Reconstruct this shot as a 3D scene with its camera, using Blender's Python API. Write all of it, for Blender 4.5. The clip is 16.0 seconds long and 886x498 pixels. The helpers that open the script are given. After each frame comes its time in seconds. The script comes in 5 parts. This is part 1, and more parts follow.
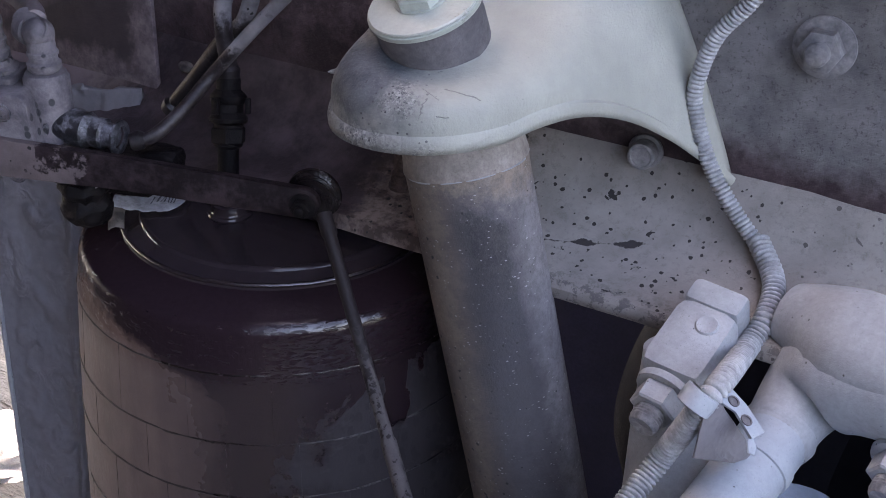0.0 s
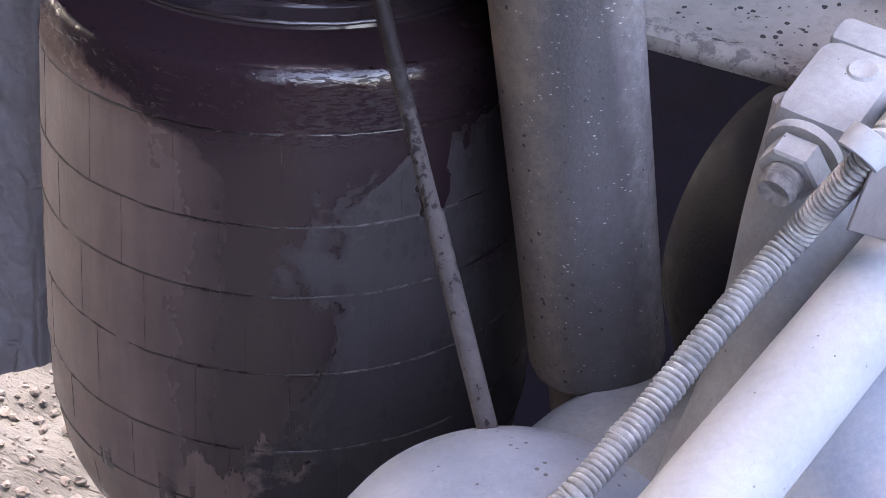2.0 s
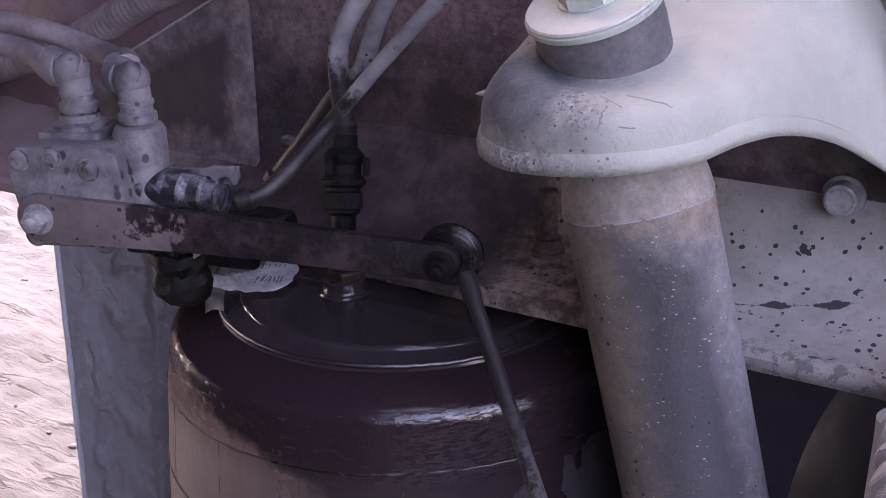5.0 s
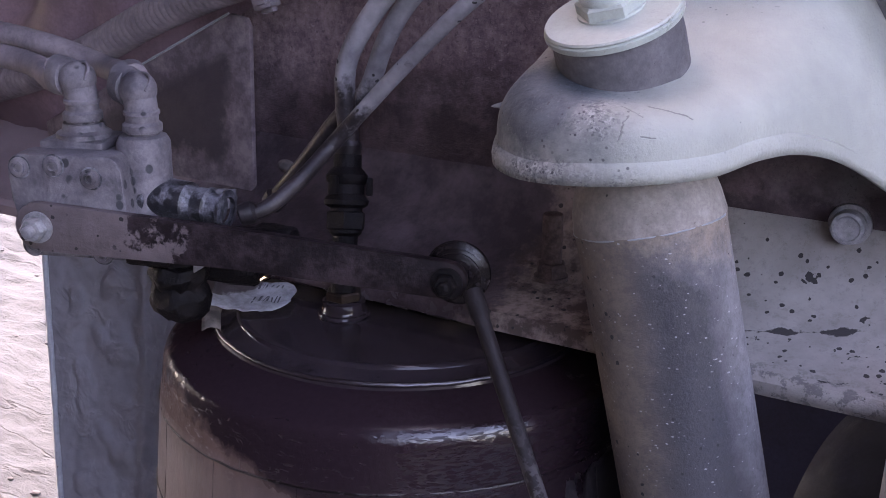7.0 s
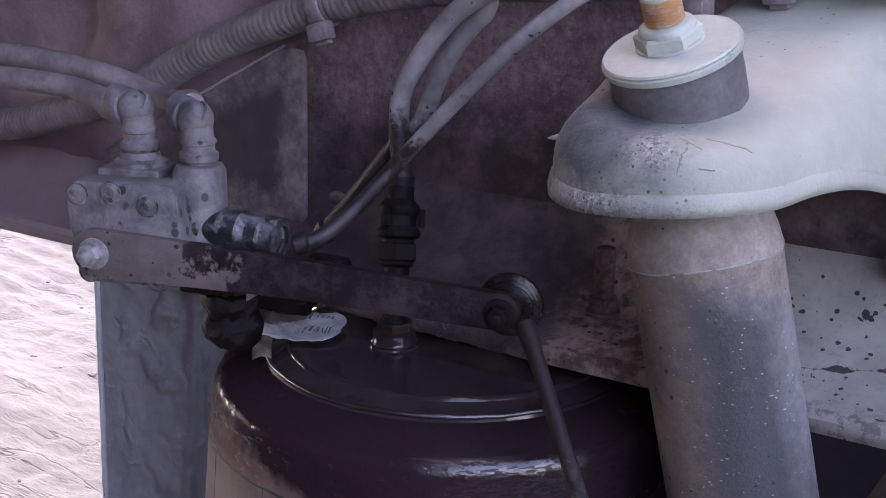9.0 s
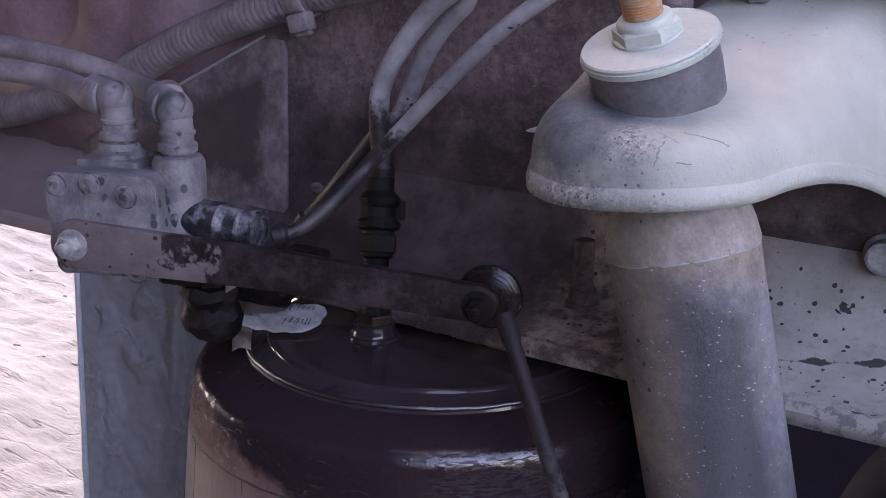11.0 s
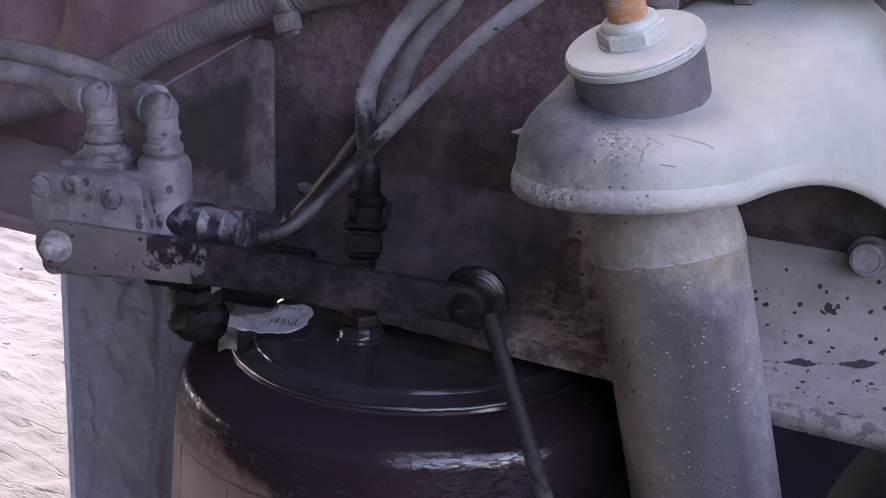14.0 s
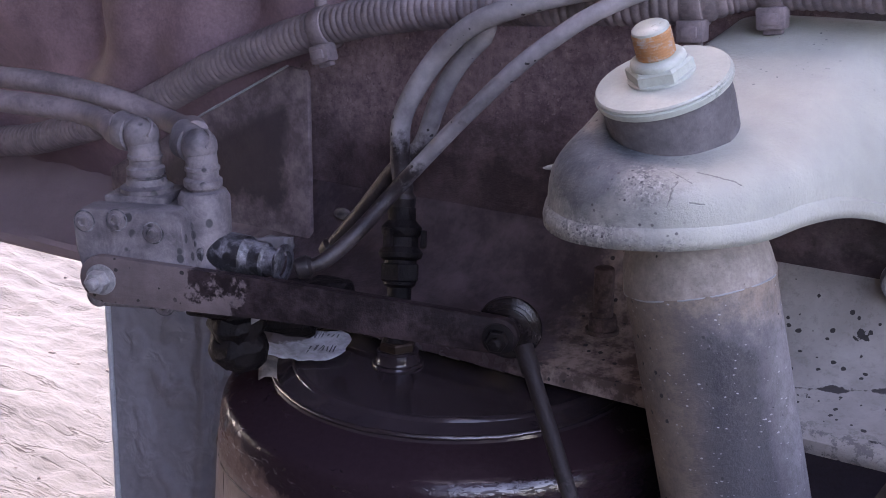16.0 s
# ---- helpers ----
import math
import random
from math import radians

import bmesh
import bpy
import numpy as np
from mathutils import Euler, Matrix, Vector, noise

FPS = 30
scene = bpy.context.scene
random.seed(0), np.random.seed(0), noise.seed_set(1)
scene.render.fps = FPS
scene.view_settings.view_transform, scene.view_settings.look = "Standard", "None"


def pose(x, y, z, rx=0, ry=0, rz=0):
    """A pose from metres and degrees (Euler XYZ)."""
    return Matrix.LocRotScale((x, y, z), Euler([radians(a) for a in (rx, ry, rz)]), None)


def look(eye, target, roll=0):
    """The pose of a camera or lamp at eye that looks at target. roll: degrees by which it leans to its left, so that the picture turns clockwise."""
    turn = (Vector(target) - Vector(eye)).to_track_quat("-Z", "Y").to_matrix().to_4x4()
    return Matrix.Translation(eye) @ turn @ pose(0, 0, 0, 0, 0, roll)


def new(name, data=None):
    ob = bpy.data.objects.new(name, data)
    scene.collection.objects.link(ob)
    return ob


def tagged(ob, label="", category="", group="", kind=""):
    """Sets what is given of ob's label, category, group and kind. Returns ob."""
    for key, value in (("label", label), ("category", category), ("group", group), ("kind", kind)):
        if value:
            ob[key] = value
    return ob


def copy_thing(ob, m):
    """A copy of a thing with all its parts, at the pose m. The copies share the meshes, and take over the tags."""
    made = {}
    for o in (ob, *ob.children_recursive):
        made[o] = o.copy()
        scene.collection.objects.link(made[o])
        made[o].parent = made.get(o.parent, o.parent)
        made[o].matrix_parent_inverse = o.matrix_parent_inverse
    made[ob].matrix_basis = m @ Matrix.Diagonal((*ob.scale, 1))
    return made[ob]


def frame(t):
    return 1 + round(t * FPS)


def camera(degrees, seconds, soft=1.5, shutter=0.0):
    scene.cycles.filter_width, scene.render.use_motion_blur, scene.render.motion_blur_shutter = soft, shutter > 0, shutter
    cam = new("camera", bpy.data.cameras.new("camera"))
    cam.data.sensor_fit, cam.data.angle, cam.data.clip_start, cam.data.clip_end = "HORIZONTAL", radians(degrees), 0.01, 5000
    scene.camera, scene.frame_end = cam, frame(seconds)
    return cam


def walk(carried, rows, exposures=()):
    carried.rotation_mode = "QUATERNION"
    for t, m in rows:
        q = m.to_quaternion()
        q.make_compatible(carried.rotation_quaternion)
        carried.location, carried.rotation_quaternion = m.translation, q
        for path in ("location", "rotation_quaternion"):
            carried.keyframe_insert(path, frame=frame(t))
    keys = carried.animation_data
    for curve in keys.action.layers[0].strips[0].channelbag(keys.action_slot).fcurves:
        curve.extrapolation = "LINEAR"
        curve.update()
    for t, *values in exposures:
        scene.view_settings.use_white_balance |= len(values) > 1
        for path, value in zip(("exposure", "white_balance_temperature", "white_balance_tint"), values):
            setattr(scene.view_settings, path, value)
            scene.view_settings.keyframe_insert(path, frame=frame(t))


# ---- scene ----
# ---- camera ----
cam = camera(39.084, 16.0, soft=0.5)
walk(cam, [
    (0.0, look((0.5133, -0.0291, 1.2765), (0.1963, 0.4948, 0.9372), 0.87)),
    (0.5, look((0.4116, 0.0175, 1.2192), (0.1035, 0.5464, 0.8795), 0.60)),
    (1.0, look((0.3931, 0.0374, 1.1398), (0.0834, 0.5554, 0.7852), 1.53)),
    (1.5, look((0.4083, 0.0440, 1.1425), (0.1251, 0.5547, 0.7566), 3.18)),
    (2.0, look((0.4215, 0.0345, 1.0993), (0.1328, 0.5514, 0.7257), 4.80)),
    (2.5, look((0.4223, 0.0355, 1.0965), (0.1401, 0.5489, 0.7133), 5.46)),
    (3.0, look((0.4216, 0.0414, 1.1120), (0.1465, 0.5476, 0.7145), 5.42)),
    (3.5, look((0.4071, 0.0443, 1.1562), (0.1226, 0.5378, 0.7493), 2.89)),
    (4.0, look((0.4209, 0.0384, 1.1381), (0.0946, 0.5501, 0.7893), 1.34)),
    (4.5, look((0.4130, 0.0184, 1.1543), (0.0580, 0.5501, 0.8692), -0.93)),
    (5.0, look((0.4146, 0.0205, 1.1580), (0.0485, 0.5610, 0.9055), -1.64)),
    (5.2, look((0.4070, 0.0168, 1.1602), (0.0453, 0.5616, 0.9104), -1.52)),
    (7.3, look((0.3947, 0.0010, 1.1273), (0.0381, 0.5643, 0.9141), 0.61)),
    (7.5, look((0.3943, -0.0016, 1.1315), (0.0282, 0.5565, 0.9204), 0.49)),
    (8.0, look((0.3917, -0.0044, 1.1331), (0.0158, 0.5499, 0.9297), 0.48)),
    (8.5, look((0.3906, -0.0038, 1.1308), (0.0127, 0.5512, 0.9329), 0.60)),
    (9.0, look((0.3890, -0.0014, 1.1246), (0.0118, 0.5547, 0.9285), 0.73)),
    (9.5, look((0.3906, -0.0000, 1.1250), (0.0155, 0.5567, 0.9268), 0.88)),
    (10.0, look((0.3921, 0.0015, 1.1276), (0.0189, 0.5582, 0.9258), 0.91)),
    (12.5, look((0.3920, 0.0002, 1.1252), (0.0262, 0.5619, 0.9234), 1.13)),
    (13.0, look((0.3923, 0.0006, 1.1251), (0.0266, 0.5623, 0.9232), 1.19)),
    (13.5, look((0.3940, 0.0020, 1.1276), (0.0283, 0.5636, 0.9255), 1.20)),
    (14.0, look((0.3945, 0.0037, 1.1288), (0.0289, 0.5648, 0.9252), 1.12)),
    (14.5, look((0.3960, 0.0047, 1.1304), (0.0307, 0.5658, 0.9264), 1.04)),
    (15.0, look((0.3976, 0.0057, 1.1332), (0.0303, 0.5651, 0.9281), 0.84)),
    (15.5, look((0.4057, 0.0121, 1.1507), (0.0302, 0.5653, 0.9434), 0.46)),
    (16.0, look((0.4003, 0.0002, 1.1503), (0.0164, 0.5486, 0.9458), -0.03)),
], exposures=[(0.0, 3.73, 8200, 27), (0.5, 3.97, 8550, 41), (1.0, 4.30, 8750, 48), (1.5, 4.58, 8450, 38), (2.0, 4.50, 8300, 29), (3.0, 4.29, 8300, 30), (3.5, 4.50, 8450, 34), (4.0, 4.15, 8700, 46), (5.0, 4.05, 8200, 45), (8.0, 3.98, 7900, 36), (12.0, 3.98, 7900, 38), (16.0, 3.98, 7900, 38)])

# ---- light ----
SUN_EL, SUN_AZ = radians(55), radians(-50)   # azimuth clockwise from +y
world = bpy.data.worlds.new("sky")
scene.world = world
world.use_nodes = True
wn = world.node_tree
sky = wn.nodes.new("ShaderNodeTexSky")
sky.sky_type, sky.sun_disc = "NISHITA", False
sky.sun_elevation, sky.sun_rotation = SUN_EL, SUN_AZ
sky.air_density, sky.dust_density = 1.0, 2.0
bg = wn.nodes["Background"]
bg.inputs["Strength"].default_value = 0.15
wn.links.new(sky.outputs["Color"], bg.inputs["Color"])
sun_data = bpy.data.lights.new("sun", "SUN")
sun_data.energy, sun_data.angle, sun_data.color = 0.25, radians(0.55), (1.0, 0.95, 0.88)
sun = new("sun", sun_data)
sun_from = Vector((math.sin(SUN_AZ) * math.cos(SUN_EL), math.cos(SUN_AZ) * math.cos(SUN_EL), math.sin(SUN_EL)))
sun.matrix_world = look(sun_from * 20, (0, 0, 0))


# ---- materials ----
def rgb(r, g, b):
    return (r, g, b, 1.0)


class Mat:
    """A node material with a few short-hands."""

    def __init__(self, name, rough=0.7, metal=0.0):
        self.m = bpy.data.materials.new(name)
        self.m.use_nodes = True
        self.t = self.m.node_tree
        self.b = self.t.nodes["Principled BSDF"]
        self.b.inputs["Roughness"].default_value = rough
        self.b.inputs["Metallic"].default_value = metal
        self.co = self.t.nodes.new("ShaderNodeTexCoord").outputs["Object"]

    def node(self, kind, **inputs):
        n = self.t.nodes.new(kind)
        for k, v in inputs.items():
            self.put(n, k, v)
        return n

    def put(self, n, k, v):
        sock = n.inputs[int(k[1:])] if k[0] == "i" and k[1:].isdigit() else n.inputs[k.replace("_", " ")]
        if isinstance(v, bpy.types.NodeSocket):
            self.t.links.new(v, sock)
        else:
            sock.default_value = v

    def noise(self, scale, detail=6.0, rough=0.6, vec=None, distort=0.0):
        n = self.node("ShaderNodeTexNoise", Scale=scale, Detail=detail, Roughness=rough, Distortion=distort)
        self.t.links.new(vec or self.co, n.inputs["Vector"])
        return n.outputs["Fac"]

    def ramp(self, fac, lo, hi, a=0.0, b=1.0):
        n = self.node("ShaderNodeMapRange", i1=lo, i2=hi, i3=a, i4=b)
        self.t.links.new(fac, n.inputs[0])
        n.clamp = True
        return n.outputs[0]

    def mix(self, fac, a, b):
        n = self.t.nodes.new("ShaderNodeMix")
        n.data_type = "RGBA"
        self.put(n, "i0", fac)
        self.put(n, "i6", a)
        self.put(n, "i7", b)
        return n.outputs[2]

    def math(self, op, a, b=0.0):
        n = self.t.nodes.new("ShaderNodeMath")
        n.operation = op
        self.put(n, "i0", a)
        self.put(n, "i1", b)
        return n.outputs[0]

    def mapped(self, scale=(1, 1, 1), rot=(0, 0, 0)):
        n = self.t.nodes.new("ShaderNodeMapping")
        n.inputs["Scale"].default_value = scale
        n.inputs["Rotation"].default_value = rot
        self.t.links.new(self.co, n.inputs["Vector"])
        return n.outputs["Vector"]

    def bump(self, height, strength=0.3, dist=0.001):
        n = self.node("ShaderNodeBump", Strength=strength, Distance=dist, Height=height)
        self.t.links.new(n.outputs[0], self.b.inputs["Normal"])

    def color(self, c):
        self.put(self.b, "Base_Color", c)

    def rough(self, r):
        self.put(self.b, "Roughness", r)


def dusty(name, base, dust, amount=0.5, scale=18.0, rough=0.75, metal=0.0, speck=None, bump=0.35, fine=420.0, streak=(1, 1, 1), spec=0.5, mottle=1.0):
    """Painted or bare metal under a patchy coat of dust, with fine grain and a few dark specks."""
    k = Mat(name, rough, metal)
    big = k.noise(scale, 8, 0.65, k.mapped(streak))
    small = k.noise(fine, 4, 0.7)
    f = k.ramp(k.math("ADD", big, k.math("MULTIPLY", k.math("SUBTRACT", small, 0.5), 0.35)), 0.62 - amount * 0.5, 0.86 - amount * 0.5)
    col = k.mix(f, rgb(*base), rgb(*dust))
    if speck:
        n = k.node("ShaderNodeTexVoronoi", Scale=speck[0])
        k.t.links.new(k.mapped((1, 1, 0.8)), n.inputs["Vector"])
        where = k.ramp(k.noise(35.0, 3), speck[3] if len(speck) > 3 else 0.5, (speck[3] if len(speck) > 3 else 0.5) + 0.06)
        dot = k.math("MULTIPLY", k.ramp(n.outputs["Distance"], speck[1], speck[1] * 0.75), where)
        col = k.mix(dot, col, rgb(*speck[2]))
    grit = k.math("MULTIPLY", k.ramp(k.noise(900.0, 3, 0.8), 0.62, 0.70), k.ramp(k.noise(24.0, 4), 0.35, 0.6))
    col = k.mix(k.math("MULTIPLY", grit, 0.6), col, rgb(base[0] * 0.3, base[1] * 0.3, base[2] * 0.3))
    tone = k.math("MULTIPLY", k.ramp(k.noise(scale * 3.1, 5), 0.3, 0.75, 1 - 0.28 * mottle, 1 + 0.20 * mottle), k.ramp(k.noise(max(fine * 0.55, 150.0), 4, 0.75), 0.3, 0.7, 1 - 0.2 * mottle, 1 + 0.2 * mottle))
    hsv = k.node("ShaderNodeHueSaturation", Value=tone, Color=col)
    k.color(hsv.outputs["Color"])
    k.b.inputs["Specular IOR Level"].default_value = spec
    k.rough(k.ramp(f, 0, 1, max(rough - 0.2, 0.2), min(rough + 0.12, 0.97)))
    k.bump(k.math("ADD", small, k.math("MULTIPLY", big, 2.0)), bump, 0.0009)
    return k.m



def near(k, p):
    """Distance from a place."""
    n = k.t.nodes.new("ShaderNodeVectorMath")
    n.operation = "DISTANCE"
    k.t.links.new(k.co, n.inputs[0])
    n.inputs[1].default_value = p
    return n.outputs["Value"]


def scratch(k, p, q, up, width, wobble=0.0016):
    """A thin ragged line from p to q on a surface that faces up: 1 on the line, 0 off it."""
    p, q = Vector(p), Vector(q)
    across = (q - p).cross(Vector(up)).normalized()
    n = k.t.nodes.new("ShaderNodeVectorMath")
    n.operation = "DOT_PRODUCT"
    k.t.links.new(k.co, n.inputs[0])
    n.inputs[1].default_value = across
    aside = k.math("ABSOLUTE", k.math("ADD", k.math("SUBTRACT", n.outputs["Value"], p.dot(across)), k.math("MULTIPLY", k.math("SUBTRACT", k.noise(190, 5, 0.7), 0.5), wobble)))
    slack = k.math("SUBTRACT", k.math("ADD", near(k, p), near(k, q)), (q - p).length)
    return k.math("MULTIPLY", k.ramp(aside, width, width * 0.5), k.ramp(slack, 0.0022, 0.0014))


k = Mat("bracket_scuffed_paint", 0.6)
px, py, pz = k.node("ShaderNodeSeparateXYZ", Vector=k.co).outputs
rag = k.math("MULTIPLY", k.math("SUBTRACT", k.noise(70, 8, 0.7), 0.5), 0.036)
away = k.math("ADD", near(k, (0.1165, 0.5330, 1.0130)), rag)
patch = k.ramp(away, 0.036, 0.022)
nose_ = k.ramp(k.math("ADD", near(k, (0.106, 0.535, 0.990)), rag), 0.074, 0.050)
paint = k.mix(k.ramp(k.noise(9, 8, 0.65), 0.35, 0.65), rgb(0.272, 0.279, 0.240), rgb(0.356, 0.364, 0.312))
paint = k.mix(k.ramp(k.noise(60, 7, 0.7), 0.35, 0.65, 0.0, 0.16), paint, rgb(0.21, 0.21, 0.20))
worn = k.mix(k.ramp(k.noise(55, 8, 0.75), 0.40, 0.60), rgb(0.130, 0.138, 0.140), rgb(0.250, 0.252, 0.238))
col = k.mix(k.math("MULTIPLY", nose_, 0.85), paint, worn)
col = k.mix(k.math("MULTIPLY", patch, 0.95), col, k.mix(k.ramp(k.noise(45, 7, 0.7), 0.35, 0.65), rgb(0.034, 0.043, 0.052), rgb(0.096, 0.110, 0.124)))
lip = k.math("MULTIPLY", k.ramp(k.math("ADD", pz, k.math("MULTIPLY", rag, 0.3)), 0.990, 0.982), k.ramp(px, 0.20, 0.15))
flake = k.ramp(k.math("ADD", near(k, (0.1490, 0.5200, 1.0095)), rag), 0.015, 0.006)
zone = k.math("MAXIMUM", flake, k.math("MULTIPLY", lip, k.ramp(k.noise(26, 5), 0.42, 0.52)))
pits = k.math("MULTIPLY", k.ramp(k.noise(420, 6, 0.8, k.mapped((1, 1, 1.4))), 0.52, 0.55), zone)
chips = k.math("MULTIPLY", k.ramp(k.noise(330, 7, 0.8), 0.53, 0.56), zone)
col = k.mix(k.math("MULTIPLY", pits, 0.85), col, rgb(0.055, 0.058, 0.068))
col = k.mix(k.math("MULTIPLY", chips, 0.6), col, rgb(0.44, 0.438, 0.41))
marks = k.math("MAXIMUM", scratch(k, (0.1659, 0.5242, 1.0107), (0.1643, 0.5184, 1.0000), (0.28, -0.8, 0.45), 0.00045, 0.006), scratch(k, (0.1708, 0.5345, 1.0158), (0.1899, 0.5436, 1.0093), (0.48, -0.42, 0.75), 0.00055, 0.003))
marks = k.math("MAXIMUM", marks, scratch(k, (0.1600, 0.5290, 1.0150), (0.1720, 0.5270, 1.0110), (0.2, -0.6, 0.7), 0.00035, 0.004))
marks = k.math("MAXIMUM", marks, scratch(k, (0.1741, 0.5231, 1.0020), (0.1789, 0.5261, 1.0013), (0.4, -0.8, 0.3), 0.00040))
col = k.mix(k.math("MULTIPLY", marks, 0.60), col, rgb(0.085, 0.082, 0.08))
fine = k.ramp(k.noise(520, 4, 0.8), 0.58, 0.68, 0.0, 0.42)
col = k.mix(fine, col, rgb(0.25, 0.24, 0.23))
vor = k.node("ShaderNodeTexVoronoi", Scale=230.0)
k.t.links.new(k.co, vor.inputs["Vector"])
blob = k.math("ADD", vor.outputs["Distance"], k.math("MULTIPLY", k.math("SUBTRACT", k.noise(400, 3), 0.5), 0.2))
dots = k.math("MULTIPLY", k.ramp(blob, 0.19, 0.15), k.math("MAXIMUM", k.math("MULTIPLY", k.ramp(k.noise(28, 3), 0.60, 0.66), k.ramp(px, 0.22, 0.19)), k.math("MULTIPLY", nose_, k.ramp(k.noise(40, 3), 0.46, 0.52))))
col = k.mix(dots, col, rgb(0.05, 0.05, 0.055))
k.color(col)
k.rough(k.ramp(k.noise(40, 5), 0.3, 0.7, 0.5, 0.72))
k.bump(k.math("ADD", k.math("ADD", k.noise(420, 4, 0.7), k.math("MULTIPLY", k.noise(120, 6, 0.7), 1.5)), k.math("SUBTRACT", k.math("MULTIPLY", chips, 2.0), k.math("MULTIPLY", marks, 3.0))), 0.6, 0.0010)
m_bracket = k.m


def oily_stretch(name, clean, soiled, x0, x1, rough_dirty=0.45, axis=0, spec=0.3):
    """The same surface with an oil-soaked stretch that has a ragged border."""
    base, dirt = clean, soiled
    k = Mat(name, 0.85)
    sep = k.node("ShaderNodeSeparateXYZ", Vector=k.co)
    along = sep.outputs[axis]
    rag = k.math("ADD", along, k.math("MULTIPLY", k.math("SUBTRACT", k.noise(26, 8, 0.7), 0.5), 0.16))
    f = k.ramp(rag, x0, x1)
    fine = k.noise(300, 5, 0.7)
    big = k.noise(24, 8, 0.65)
    dry = k.mix(k.ramp(big, 0.35, 0.7), rgb(*base[0]), rgb(*base[1]))
    vor = k.node("ShaderNodeTexVoronoi", Scale=210.0)
    k.t.links.new(k.co, vor.inputs["Vector"])
    size = k.ramp(k.node("ShaderNodeSeparateColor", Color=vor.outputs["Color"]).outputs[0], 0.3, 1.0, -0.2, 0.30)
    ragd = k.math("ADD", vor.outputs["Distance"], k.math("MULTIPLY", k.math("SUBTRACT", k.noise(420, 4), 0.5), 0.45))
    dot = k.math("MULTIPLY", k.ramp(k.math("SUBTRACT", ragd, size), 0.02, -0.02), k.ramp(k.noise(20, 3), 0.42, 0.48))
    dry = k.mix(dot, dry, rgb(0.03, 0.027, 0.027))
    wet = k.mix(k.ramp(k.math("ADD", k.math("MULTIPLY", k.noise(30, 9, 0.72), 0.7), k.math("MULTIPLY", k.noise(160, 5, 0.7), 0.3)), 0.46, 0.62), rgb(*dirt[0]), rgb(*dirt[1]))
    both = k.mix(f, wet, dry)
    k.color(both)
    k.b.inputs["Specular IOR Level"].default_value = spec
    k.rough(k.ramp(f, 0, 1, rough_dirty, 0.9))
    k.bump(k.math("ADD", fine, k.math("MULTIPLY", big, 2.0)), 0.5, 0.0012)
    return k.m


k = Mat("shock_tube", 0.6)
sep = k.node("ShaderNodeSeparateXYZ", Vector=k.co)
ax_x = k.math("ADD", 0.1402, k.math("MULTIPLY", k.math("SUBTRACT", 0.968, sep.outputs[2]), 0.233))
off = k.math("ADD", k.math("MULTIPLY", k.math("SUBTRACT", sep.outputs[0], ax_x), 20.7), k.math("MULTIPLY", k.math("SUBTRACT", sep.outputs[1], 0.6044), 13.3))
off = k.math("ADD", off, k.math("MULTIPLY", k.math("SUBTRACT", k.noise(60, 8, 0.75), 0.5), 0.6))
# dust film; pale edges and dark middle also hold the side light as colour
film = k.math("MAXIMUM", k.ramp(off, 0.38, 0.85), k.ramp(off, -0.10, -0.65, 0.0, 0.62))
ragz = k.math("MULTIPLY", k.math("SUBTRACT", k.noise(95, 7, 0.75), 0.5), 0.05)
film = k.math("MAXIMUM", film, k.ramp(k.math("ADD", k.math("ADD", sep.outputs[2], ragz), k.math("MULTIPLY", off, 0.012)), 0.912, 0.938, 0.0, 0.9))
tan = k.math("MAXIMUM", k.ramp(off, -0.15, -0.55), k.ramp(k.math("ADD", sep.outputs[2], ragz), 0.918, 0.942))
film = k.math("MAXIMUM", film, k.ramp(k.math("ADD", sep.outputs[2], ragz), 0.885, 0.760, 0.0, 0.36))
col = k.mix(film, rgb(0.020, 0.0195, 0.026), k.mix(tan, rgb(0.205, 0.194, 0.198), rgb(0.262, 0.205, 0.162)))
col = k.mix(k.ramp(k.noise(480, 4, 0.75), 0.50, 0.66, 0.0, 0.40), col, rgb(0.085, 0.080, 0.079))
vor = k.node("ShaderNodeTexVoronoi", Scale=320.0)
k.t.links.new(k.mapped((1, 0.55, 1.7), (0.3, 0.5, 0.2)), vor.inputs["Vector"])
chance = k.node("ShaderNodeSeparateColor", Color=vor.outputs["Color"]).outputs
ragf = k.math("ADD", vor.outputs["Distance"], k.math("MULTIPLY", k.math("SUBTRACT", k.noise(700, 4), 0.5), 0.5))
fleck = k.math("MULTIPLY", k.ramp(k.math("SUBTRACT", ragf, k.ramp(chance[0], 0.10, 1.0, -0.2, 0.25)), 0.02, -0.04), k.ramp(k.noise(60, 4, 0.7), 0.40, 0.52))
col = k.mix(k.ramp(k.noise(130, 7, 0.78), 0.42, 0.62, 0.0, 0.50), col, rgb(0.055, 0.049, 0.050))
col = k.mix(k.math("MULTIPLY", fleck, 0.75), col, rgb(0.38, 0.365, 0.36))
vor2 = k.node("ShaderNodeTexVoronoi", Scale=180.0)
k.t.links.new(k.co, vor2.inputs["Vector"])
ragf = k.math("ADD", vor2.outputs["Distance"], k.math("MULTIPLY", k.math("SUBTRACT", k.noise(420, 4), 0.5), 0.5))
often = k.ramp(off, 0.3, -0.5, 0.0, 0.12)
dots = k.ramp(k.math("SUBTRACT", ragf, k.math("ADD", often, k.ramp(k.node("ShaderNodeSeparateColor", Color=vor2.outputs["Color"]).outputs[1], 0.35, 1.0, -0.28, 0.15))), 0.02, -0.03)
k.color(k.mix(dots, col, rgb(0.02, 0.02, 0.022)))
k.rough(k.ramp(film, 0, 1, 0.5, 0.8))
